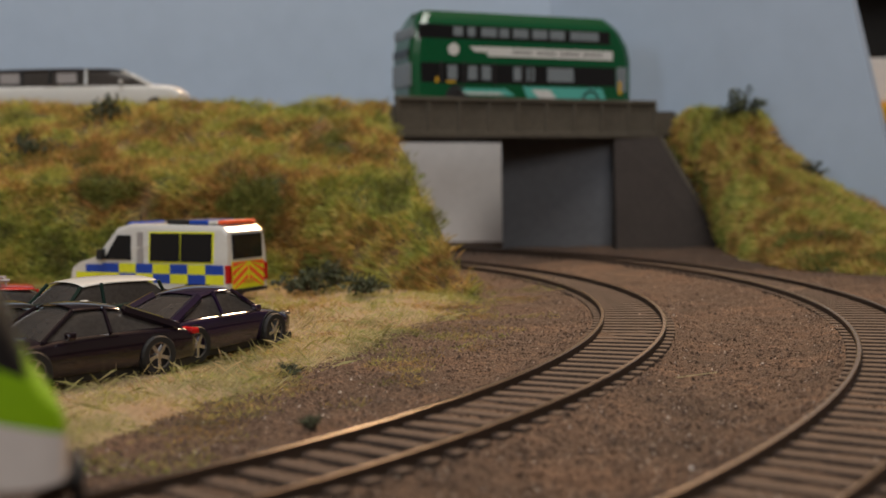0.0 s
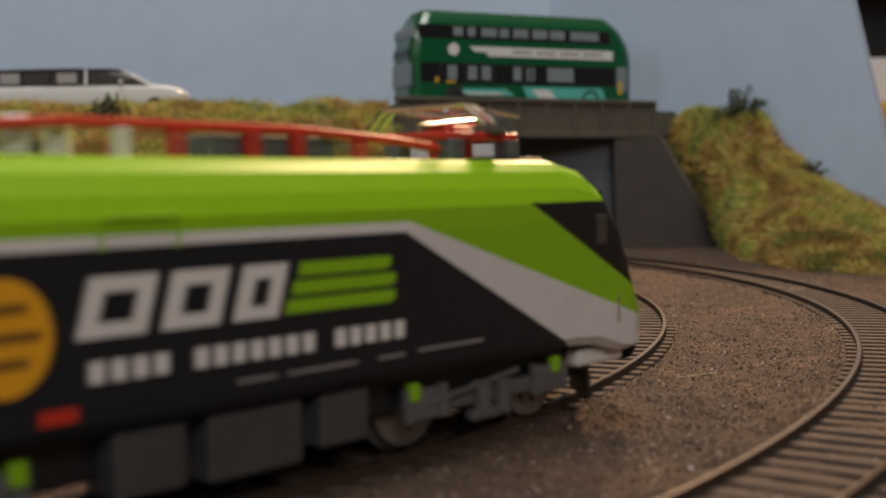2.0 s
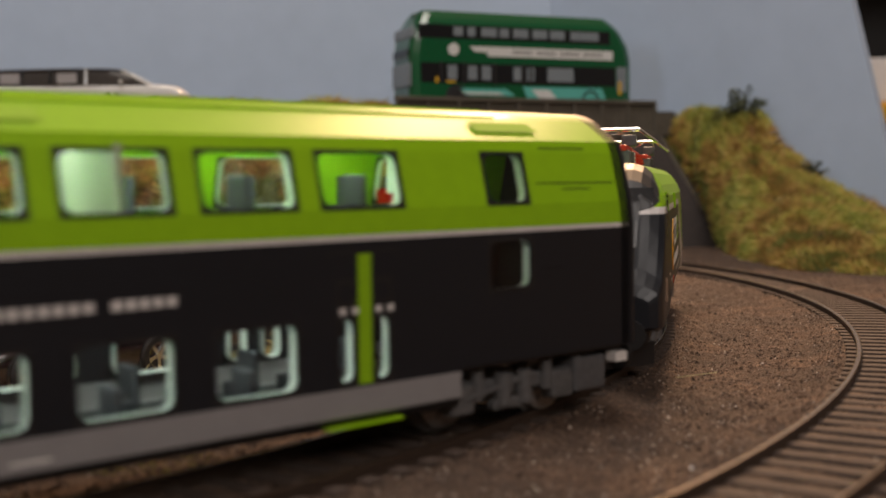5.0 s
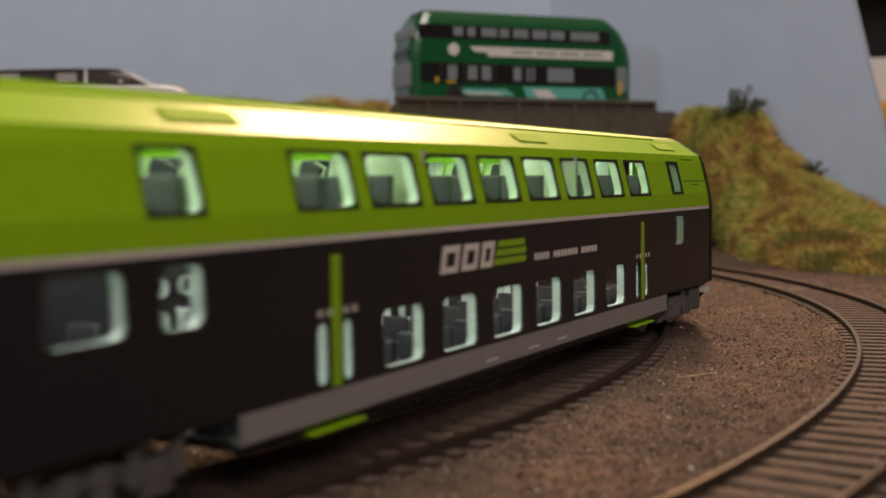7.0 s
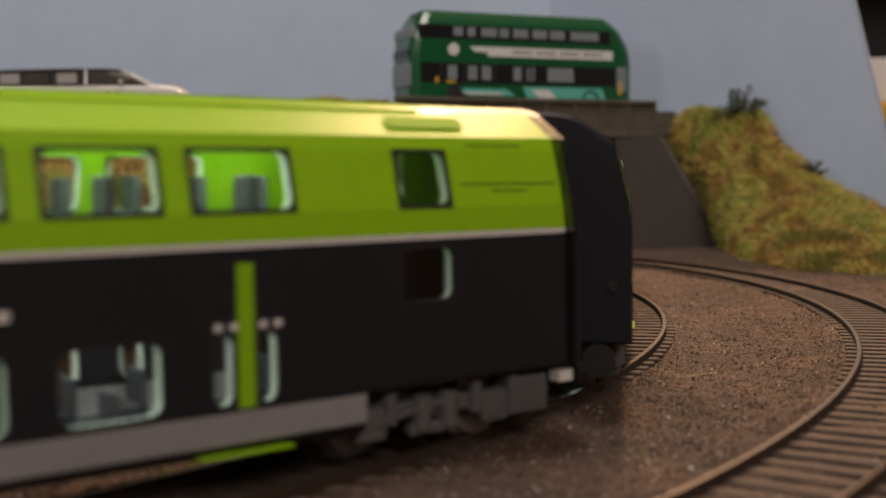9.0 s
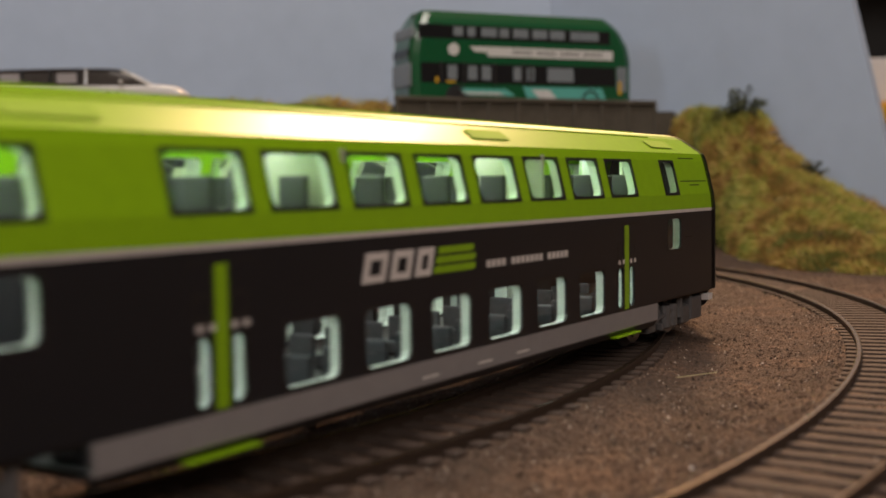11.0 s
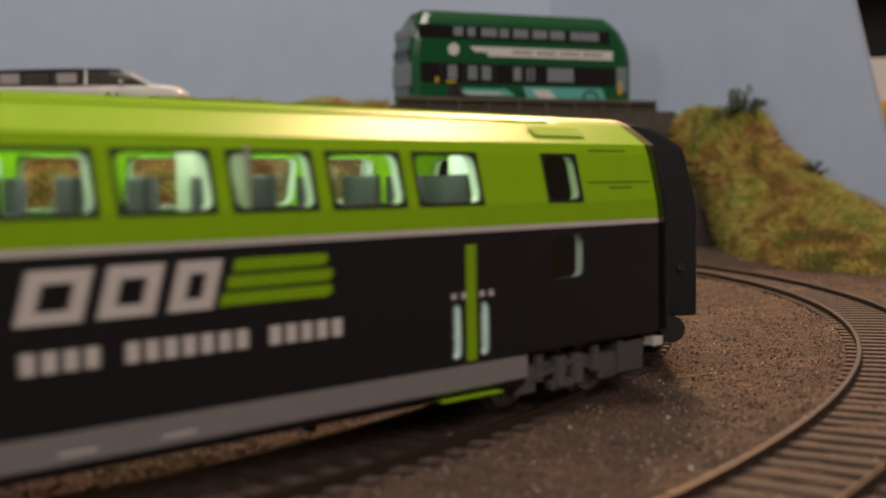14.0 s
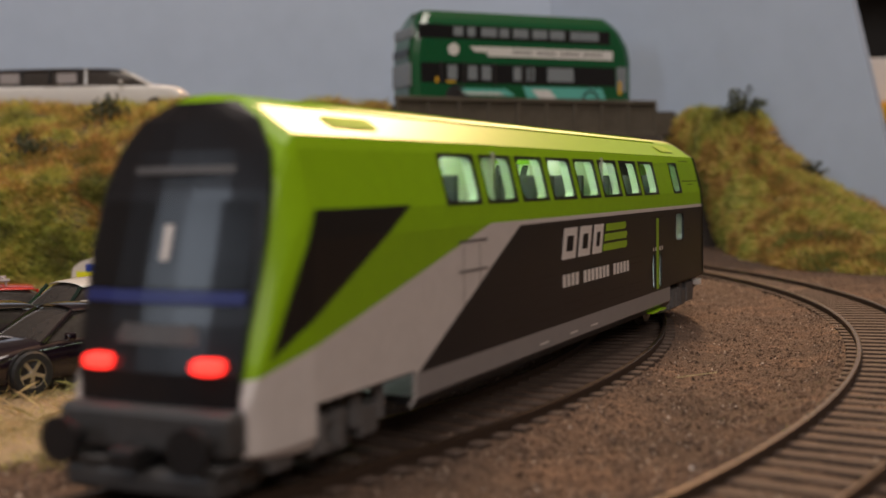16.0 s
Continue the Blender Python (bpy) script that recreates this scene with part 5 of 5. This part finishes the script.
def build_bus():
    """A double-deck bus with a rounded rear; x forwards."""
    m = pose(0.0485, 0.7600, 0.0906, 0, 0, 203.3) @ Matrix.Scale(1.07, 4)
    t = thing("double_decker_bus", m, "green double-decker bus with an off-white side banner on the bridge", "bus")
    L, W = 149.0, 33.0
    zs = [3.0, 6.0, 14.5, 17.0, 24.0, 27.0, 31.5, 38.5, 40.5, 49.0, 52.0, 55.0, 57.0]

    def outline(z):
        """Half width, rear and front x at a height."""
        w = 16.5 if z < 48 else 16.5 - (z - 48) ** 1.6 * 0.12
        rear = -74.5 + (0 if z < 30 else (z - 30) ** 2 * 0.022)
        fr = 74.5 - (0 if z < 30 else (z - 30) ** 2 * 0.013)
        return w, rear, fr
    rings = []
    for z in zs:
        w, r, f = outline(z)
        c = 5.0
        rings.append([(x * MM, y * MM, z * MM) for x, y in ((r, -w + c), (r + 1.4, -w + 1.4), (r + c, -w), (f - c, -w), (f - 1.4, -w + 1.4), (f, -w + c), (f, w - c), (f - 1.4, w - 1.4), (f - c, w), (r + c, w), (r + 1.4, w - 1.4), (r, w - c))])
    bm = loft(bmesh.new(), rings)
    bmesh.ops.recalc_face_normals(bm, faces=bm.faces[:])
    part("body", bm, BUSGREEN, t)

    def plate(name, x0, x1, z0, z1, mat, s, o=0.25, shear=0.0, lab=""):
        bm = bmesh.new()
        q = []
        for d in (-0.8, o):
            q.append([(x * MM, s * (outline(z)[0] + d) * MM, z * MM) for x, z in ((x0, z0), (x1, z0), (x1 + shear, z1), (x0 + shear, z1))])
        loft(bm, q)
        bmesh.ops.recalc_face_normals(bm, faces=bm.faces[:])
        return part(name, bm, mat, t, lab)
    sky = surface("pale_window", (0.20, 0.23, 0.25), 0.12)
    for s in (-1, 1):
        plate("upper_window_band", -58, 70, 40.6, 48.6, DARKPANE, s, 0.15, lab="dark upper window band")
        for x0, x1 in ((-50, -30), (-26, -16), (-14, -4), (-1, 9), (12, 18), (20, 30), (34, 39), (42, 48)):
            plate("upper_window", x0, x1, 42.4, 47.6, sky, s, 0.35)
        plate("lower_window_band", -62, 69, 15.0, 26.5, DARKPANE, s, 0.15, lab="dark lower window band")
        for x0, x1 in ((-32, -14), (-5, 0), (4, 9), (24, 30), (33, 39), (46, 52)):
            plate("lower_window", x0, x1, 17.0, 25.2, sky, s, 0.35)
        plate("banner", -60, 26, 31.0, 36.6, CREAM, s, 0.3, 0.0, "off-white side banner")
        plate("banner_tip", 22, 34, 33.4, 36.6, CREAM, s, 0.28, 4)
        bm = bmesh.new()
        for i in range(24):
            if i % 6 == 5:
                continue
            x0 = -52 + i * 2.7
            w = outline(33)[0]
            box(bm, x0 * MM, (x0 + 1.9) * MM, *sorted((s * (w - 0.1) * MM, s * (w + 0.36) * MM)), 33.2 * MM, 34.6 * MM)
        tagged(part("banner_marks", bm, ANTHRACITE, t, "unreadable dark marks"), kind="stuff")
        plate("side_graphic", -55, 0, 7.0, 13.6, TURQ, s, 0.2, 3)
        plate("side_graphic", 8, 40, 8.0, 12.0, TURQ, s, 0.2, 6)
        plate("white_graphic", -20, -8, 7.0, 12.0, CREAM, s, 0.3, 5)
        plate("white_graphic", 14, 38, 8.4, 9.8, CREAM, s, 0.3, 6)
        bm = tube(bmesh.new(), (48 * MM, s * 16.2 * MM, 34.5 * MM), (48 * MM, s * 16.8 * MM, 34.5 * MM), 3.6 * MM, 20)
        part("round_badge", bm, CREAM, t, "round off-white badge")
        for x in (-2.5, 2.0, 21.5, 41.5, 56):
            plate("window_post", x - 0.8, x + 0.8, 14.5, 27, BLACKP, s, 0.5)
        plate("grab_rail", 47, 53, 15.0, 16.2, AMBER, s, 0.5)
        plate("grab_rail", 58, 60, 15.0, 18.2, AMBER, s, 0.5)
        plate("grab_rail", -66, -64, 10.0, 18.2, AMBER, s, 0.5)
        plate("rear_platform_window", -70, -63, 12, 27.0, sky, s, 0.1)
        for x in (-44, 46):
            wheel(t, x * MM, s * 14.6 * MM, 0.0065, 0.0042)
            part("wheel_arch", tube(bmesh.new(), (x * MM, s * 9 * MM, 6.6 * MM), (x * MM, s * 16.58 * MM, 6.6 * MM), 7.6 * MM, 20), BLACKP, t)
    part("upper_windscreen", boxed(70.2 * MM, 73.6 * MM, -14.4 * MM, 14.4 * MM, 40.5 * MM, 47.5 * MM, 0.0015), sky, t)
    part("lower_windscreen", boxed(73.6 * MM, 75.0 * MM, -14.4 * MM, 14.4 * MM, 12.5 * MM, 26.5 * MM, 0.001), sky, t)
    part("destination_board", boxed(73.0 * MM, 75.1 * MM, -12 * MM, 12 * MM, 30.0 * MM, 34.6 * MM, 0.0005), DARKPANE, t)
    part("roof_pod", boxed(25 * MM, 45 * MM, -8 * MM, 8 * MM, 56.6 * MM, 57.5 * MM, 0.0004), CREAM, t)
    part("roof_pod", boxed(-25 * MM, 0 * MM, -8 * MM, 8 * MM, 56.6 * MM, 57.5 * MM, 0.0004), CREAM, t)


build_bus()


# ---- plants ----
def blades(name, spots, label, mat, lo, hi, width, lean):
    """Grass blades as thin triangles on (place, up) spots."""
    n = len(spots)
    rng = np.random.default_rng(4)
    p = np.array([s[0] for s in spots])
    up = np.array([s[1] for s in spots])
    h = rng.uniform(lo, hi, n)[:, None]
    a = rng.uniform(0, 2 * np.pi, n)
    side = np.stack([np.cos(a), np.sin(a), np.zeros(n)], 1)
    b = rng.uniform(0, 2 * np.pi, n)
    tip = up + np.stack([np.cos(b), np.sin(b), np.zeros(n)], 1) * rng.uniform(0.1, lean, n)[:, None]
    tip /= np.linalg.norm(tip, axis=1)[:, None]
    v = np.stack([p - side * width / 2, p + side * width / 2, p + tip * h * 0.6 + side * width * 0.3, p + tip * h - np.array([0, 0, 1]) * h * 0.12], 1).reshape(-1, 3)
    f = np.arange(4 * n).reshape(-1, 4)
    me = bpy.data.meshes.new(name)
    me.from_pydata(v.tolist(), [], f.tolist())
    me.materials.append(mat)
    tagged(new(name, me), label, "grass", kind="stuff")


def spread(fn, n, umax, vmax, seed, keep):
    rng = np.random.default_rng(seed)
    out = []
    while len(out) < n:
        u, v = rng.uniform(umax[0], umax[1]), rng.uniform(vmax[0], vmax[1])
        p = fn(u, v)
        if keep(p, u, v):
            a, b = fn(u + 0.002, v) - p, fn(u, v + 0.002) - p
            nrm = a.cross(b).normalized()
            out.append((tuple(p), tuple(nrm)))
    return out


CLUMP = lambda p, u, v: noise.noise((p.x * 70, p.y * 70, 3.0)) > random.uniform(-0.6, 0.35)
blades("embankment_grass", spread(embank_left, 100000, (0.34, 1.0), (0.02, 1.06), 1, CLUMP), "dry olive and rust static grass on the embankment", GRASS, 0.003, 0.0095, 0.00028, 1.3)
blades("slope_grass", spread(embank_right, 45000, (0.0, 1.0), (0.0, 1.0), 2, CLUMP), "dry olive and rust static grass on the slope", GRASS, 0.003, 0.0090, 0.00030, 1.3)


def verge(u, v):
    """The grassy verge by the cars: u towards the track, v towards the embankment."""
    y = 0.165 + 0.355 * v
    edge, = along([(0.165, -0.075), (0.193, -0.058), (0.239, -0.039), (0.301, -0.0135), (0.41, 0.0125), (0.53, 0.016)], y)
    edge += 0.007 * noise.noise((y * 30, 0.5, 0)) + 0.005 * noise.noise((y * 95, 1.5, 0))
    x = -0.30 + (edge + 0.30) * u
    e = min(1.0, v / 0.06) * min(1.0, max(0.0, 1 - u) / 0.06)
    return Vector((x, y, ground_z(x, y) - 0.0008 + e * (0.0017 + 0.0006 * noise.noise((x * 60, y * 60, 0)))))


def earth_mat():
    """Sandy soil with green and rust fuzz in patches."""
    m, nt, b = nodes_of("sandy_earth")
    n = noise_node(nt, 26, 5)
    soil = ramp(nt, n, [(0.30, (0.12, 0.12, 0.035)), (0.40, (0.28, 0.25, 0.11)), (0.48, (0.43, 0.34, 0.21)), (0.58, (0.40, 0.28, 0.17)), (0.66, (0.19, 0.17, 0.06)), (0.74, (0.12, 0.10, 0.05))])
    f = noise_node(nt, 900, 5, 0.75)
    nt.links.new(mix(nt, 1.0, soil, ramp(nt, f, [(0.3, (0.40, 0.37, 0.33)), (0.7, (1, 1, 1))]), "MULTIPLY"), b.inputs["Base Color"])
    b.inputs["Roughness"].default_value = 0.9
    bump(nt, b, f, 0.0006, 0.8)
    return m


STRAW = grass_mat("straw_grass", 30, True)
EARTH = earth_mat()
sheet("verge", verge, 120, 80, 1.0, 1.0, EARTH, "sandy earth verge with dry grass beside the track", "verge")
PATCH = lambda p, u, v: noise.noise((p.x * 26, p.y * 26, 9.0)) > random.uniform(-0.45, 0.6)
blades("verge_grass", spread(verge, 42000, (0.45, 1.0), (0.0, 0.6), 3, PATCH), "short straw coloured static grass on the verge", STRAW, 0.0006, 0.0026, 0.00006, 2.2)
blades("long_straw", spread(verge, 2400, (0.5, 0.99), (0.05, 0.6), 6, PATCH), "sparse long straw stalks around the cars", STRAW, 0.003, 0.0085, 0.00007, 2.6)
blades("verge_grass", spread(verge, 12000, (0.3, 1.0), (0.55, 1.0), 5, PATCH), "short dry grass behind the parked cars", GRASS, 0.0012, 0.0045, 0.00014, 1.8)


def verge_fringe(u, v):
    """The ragged margin where the verge thins out into the ballast."""
    p = verge(u, v)
    return p + Vector((0, 0, 0.0008))


FRINGE = lambda p, u, v: noise.noise((p.x * 60, p.y * 60, 2.0)) > random.uniform(-0.4, 0.3) + max(0.0, u - 0.99) * 4
blades("verge_fringe", spread(verge_fringe, 16000, (0.88, 1.10), (0.02, 0.97), 11, FRINGE), "olive and brown fuzz thinning out into the ballast", GRASS, 0.0005, 0.0021, 0.00008, 2.0)
LEAFM = surface("dark_leaf", (0.045, 0.055, 0.022), 0.7, 0, 900, 0.4)
TWIG = surface("dark_twig", (0.05, 0.035, 0.025), 0.8, 0, 900, 0.3)


def bush(at, r, seed, label, flat=0.7):
    rng = random.Random(seed)
    t = thing("bush", pose(*at), label, "bush", "scrub on the banks")
    bm, lf = bmesh.new(), bmesh.new()
    for i in range(26):
        a, e = rng.uniform(0, 2 * math.pi), rng.uniform(0.1, 1.4)
        q = Vector((math.cos(a) * math.cos(e), math.sin(a) * math.cos(e), math.sin(e) * flat)) * r * rng.uniform(0.55, 1.15)
        tube(bm, (0, 0, -0.001), q, 0.0004, 4, 0.00012)
        for k in range(16):
            c = q * rng.uniform(0.45, 1.0) + Vector([rng.gauss(0, r * 0.09) for _ in range(3)])
            d = Vector([rng.gauss(0, 1) for _ in range(3)]).normalized()
            o = d.orthogonal().normalized()
            w = r * rng.uniform(0.05, 0.11)
            lf.faces.new([lf.verts.new(c + v) for v in (d * w, o * w * 0.6, -d * w, -o * w * 0.6)])
    part("twig_tangle", bm, TWIG, t)
    part("leaves", lf, LEAFM, t)


for (at, r, fl) in (((0.194, 0.742, 0.085), 0.020, 0.8), ((0.226, 0.705, 0.045), 0.011, 0.9), ((-0.184, 0.632, 0.079), 0.016, 0.9), ((-0.208, 0.585, 0.059), 0.016, 0.8), ((-0.055, 0.452, 0.003), 0.013, 0.6), ((-0.030, 0.440, 0.003), 0.010, 0.6), ((-0.045, 0.462, 0.004), 0.011, 0.8)):
    bush(at, r, int(at[0] * 1000), "dark scrubby bush on the grassy bank", fl)
bush((-0.024, 0.205, 0.0005), 0.003, 77, "small dark weed beside the rails", 0.6)
bush((-0.036, 0.262, 0.0005), 0.004, 78, "small dark weed on the verge", 0.5)
# loose bits
GRIT = surface("pale_stone", (0.55, 0.50, 0.44), 0.6, 0, 900, 0.3)
def grit():
    """Loose grains: small four-faced stones, thickest near the viewer."""
    rng = np.random.default_rng(8)
    n = 150000
    y = 0.11 + 0.55 * rng.random(n) ** 2.0
    x = (rng.random(n) * 2 - 1) * (0.42 * y + 0.02)
    keep = np.ones(n, bool)
    for c, r in ((C1, R1), (C2, R2)):
        off = np.abs(np.hypot(x - c[0], y - c[1]) - r)
        keep &= ~((np.abs(off - GAUGE / 2) < 0.0016) | ((off < 0.0125) & (rng.random(n) < 0.55)))
    x, y = x[keep], y[keep]
    n = len(x)
    s = rng.uniform(0.00015, 0.00042, n) * np.where(rng.random(n) < 0.05, 1.8, 1.0)
    z = np.array([ground_z(a, b) for a, b in zip(x, y)])
    base = np.stack([x, y, z], 1)
    ang = rng.uniform(0, 6.28, n)
    vs = []
    for k in range(3):
        a = ang + k * 2.094 + rng.uniform(-0.4, 0.4, n)
        vs.append(base + np.stack([np.cos(a), np.sin(a), np.full(n, -0.25)], 1) * s[:, None])
    vs.append(base + np.stack([rng.uniform(-0.4, 0.4, n), rng.uniform(-0.4, 0.4, n), rng.uniform(0.5, 1.1, n)], 1) * s[:, None])
    v = np.stack(vs, 1).reshape(-1, 3)
    o = np.arange(n)[:, None] * 4
    f = np.concatenate([o + np.array(q) for q in ((0, 1, 3), (1, 2, 3), (2, 0, 3))])
    m, nt, b = nodes_of("ballast_grit")
    geo = nt.nodes.new("ShaderNodeNewGeometry")
    nt.links.new(ramp(nt, geo.outputs["Random Per Island"], [(0.0, (0.036, 0.022, 0.015)), (0.5, (0.085, 0.050, 0.032)), (0.92, (0.150, 0.092, 0.060)), (1.0, (0.55, 0.46, 0.38))]), b.inputs["Base Color"])
    b.inputs["Roughness"].default_value = 0.75
    me = bpy.data.meshes.new("gravel")
    me.from_pydata(v.tolist(), [], f.tolist())
    me.materials.append(m)
    tagged(new("gravel", me), "loose brown ballast grains scattered on the ground", "gravel", kind="stuff")


grit()
for x, y in ((0.0365, 0.1685), (0.0265, 0.150)):
    bm = bmesh.new()
    bmesh.ops.create_icosphere(bm, subdivisions=1, radius=0.0004)
    ob = tagged(part("pebble", bm, WHITEP), "tiny white pebble lying on the ballast", "pebble")
    ob.matrix_basis = pose(x, y, 0.0006)
part_straw = tagged(part("straw", tube(bmesh.new(), (0.0500, 0.2480, 0.0006), (0.0600, 0.2510, 0.0012), 0.00012, 5), STRAW), "single pale straw lying on the ballast", "straw")

# ---- the room round the layout ----
ROOM = surface("room_wall_paint", (0.30, 0.28, 0.26), 0.9, 0, 8, 0.05)
FLOORM = surface("room_floor", (0.10, 0.085, 0.07), 0.7, 0, 20, 0.2)
for n, a in (("wall_north", (-2.6, 2.6, 3.0, 3.1, -0.9, 1.7)), ("wall_south", (-2.6, 2.6, -2.6, -2.5, -0.9, 1.7)), ("wall_west", (-2.6, -2.5, -2.5, 3.0, -0.9, 1.7)), ("wall_east", (2.5, 2.6, -2.5, 3.0, -0.9, 1.7))):
    tagged(part(n, boxed(*a), ROOM), "plain dim room wall", "wall", kind="structure")
tagged(part("ceiling", boxed(-2.6, 2.6, -2.6, 3.1, 1.705, 1.80), WHITEWALL), "plain white ceiling", "ceiling", kind="structure")
tagged(part("floor", boxed(-2.6, 2.6, -2.6, 3.1, -1.0, -0.905), FLOORM), "dark room floor", "floor", kind="structure")
t = thing("storage_shelf", pose(0.62, 1.30, 0), "dark storage shelf with orange and white boxes behind the backdrop", "shelf")
part("back_panel", boxed(-0.26, 0.4, 0.16, 0.18, -0.9, 0.7, 0.002), BLACKP, t)
part("upright", boxed(-0.28, -0.26, -0.06, 0.18, -0.9, 0.7, 0.002), BLACKP, t)
part("shelf_board", boxed(-0.26, 0.4, -0.06, 0.158, 0.103, 0.12, 0.002), AMBER, t)
part("shelf_board", boxed(-0.26, 0.4, -0.06, 0.158, 0.30, 0.32, 0.002), BLACKP, t)
t = thing("storage_box", pose(0.560, 1.27, 0.1205), "white cardboard box with an orange base on the shelf", "box")
part("carton", boxed(-0.09, 0.12, 0, 0.12, 0.006, 0.055, 0.003), WHITEP, t)
part("base", boxed(-0.10, 0.13, -0.004, 0.124, 0.0, 0.006, 0.001), YELLOW, t)
# ---- the train's run ----
def pivots_pose(s_lead, base):
    """The pose of a vehicle whose leading pivot has come s_lead metres along the track; base: between the pivots."""
    a, _ = track_point(s_lead)
    lo, hi = base, base * 1.2
    for _ in range(40):
        mid = (lo + hi) / 2
        b, _ = track_point(s_lead - mid)
        if (a - b).length < base:
            lo = mid
        else:
            hi = mid
    c, d = (a + b) / 2, a - b
    return Matrix.Translation((c.x, c.y, RAIL)) @ Matrix.Rotation(math.atan2(d.y, d.x), 4, "Z")


def run(t):
    """Metres that the last coach's leading pivot has come at t seconds."""
    return -0.43386 + 0.0635 * (t - 10) + 0.00009 * (t - 10) ** 2 + 0.0105 * max(0.0, 1 - t) ** 1.3


def motions():
    for ob, base, ahead, wheels in TRAIN:
        walk(ob, [(t, pivots_pose(run(t) + ahead, base)) for t in [0.25 * k for k in range(65)]])
        for w, x, r in wheels:
            walk(w, [(t, pose(x, 0, r) @ Matrix.Rotation((run(t) + ahead) / r, 4, "Y")) for t in [0.125 * k for k in range(129)]])


motions()
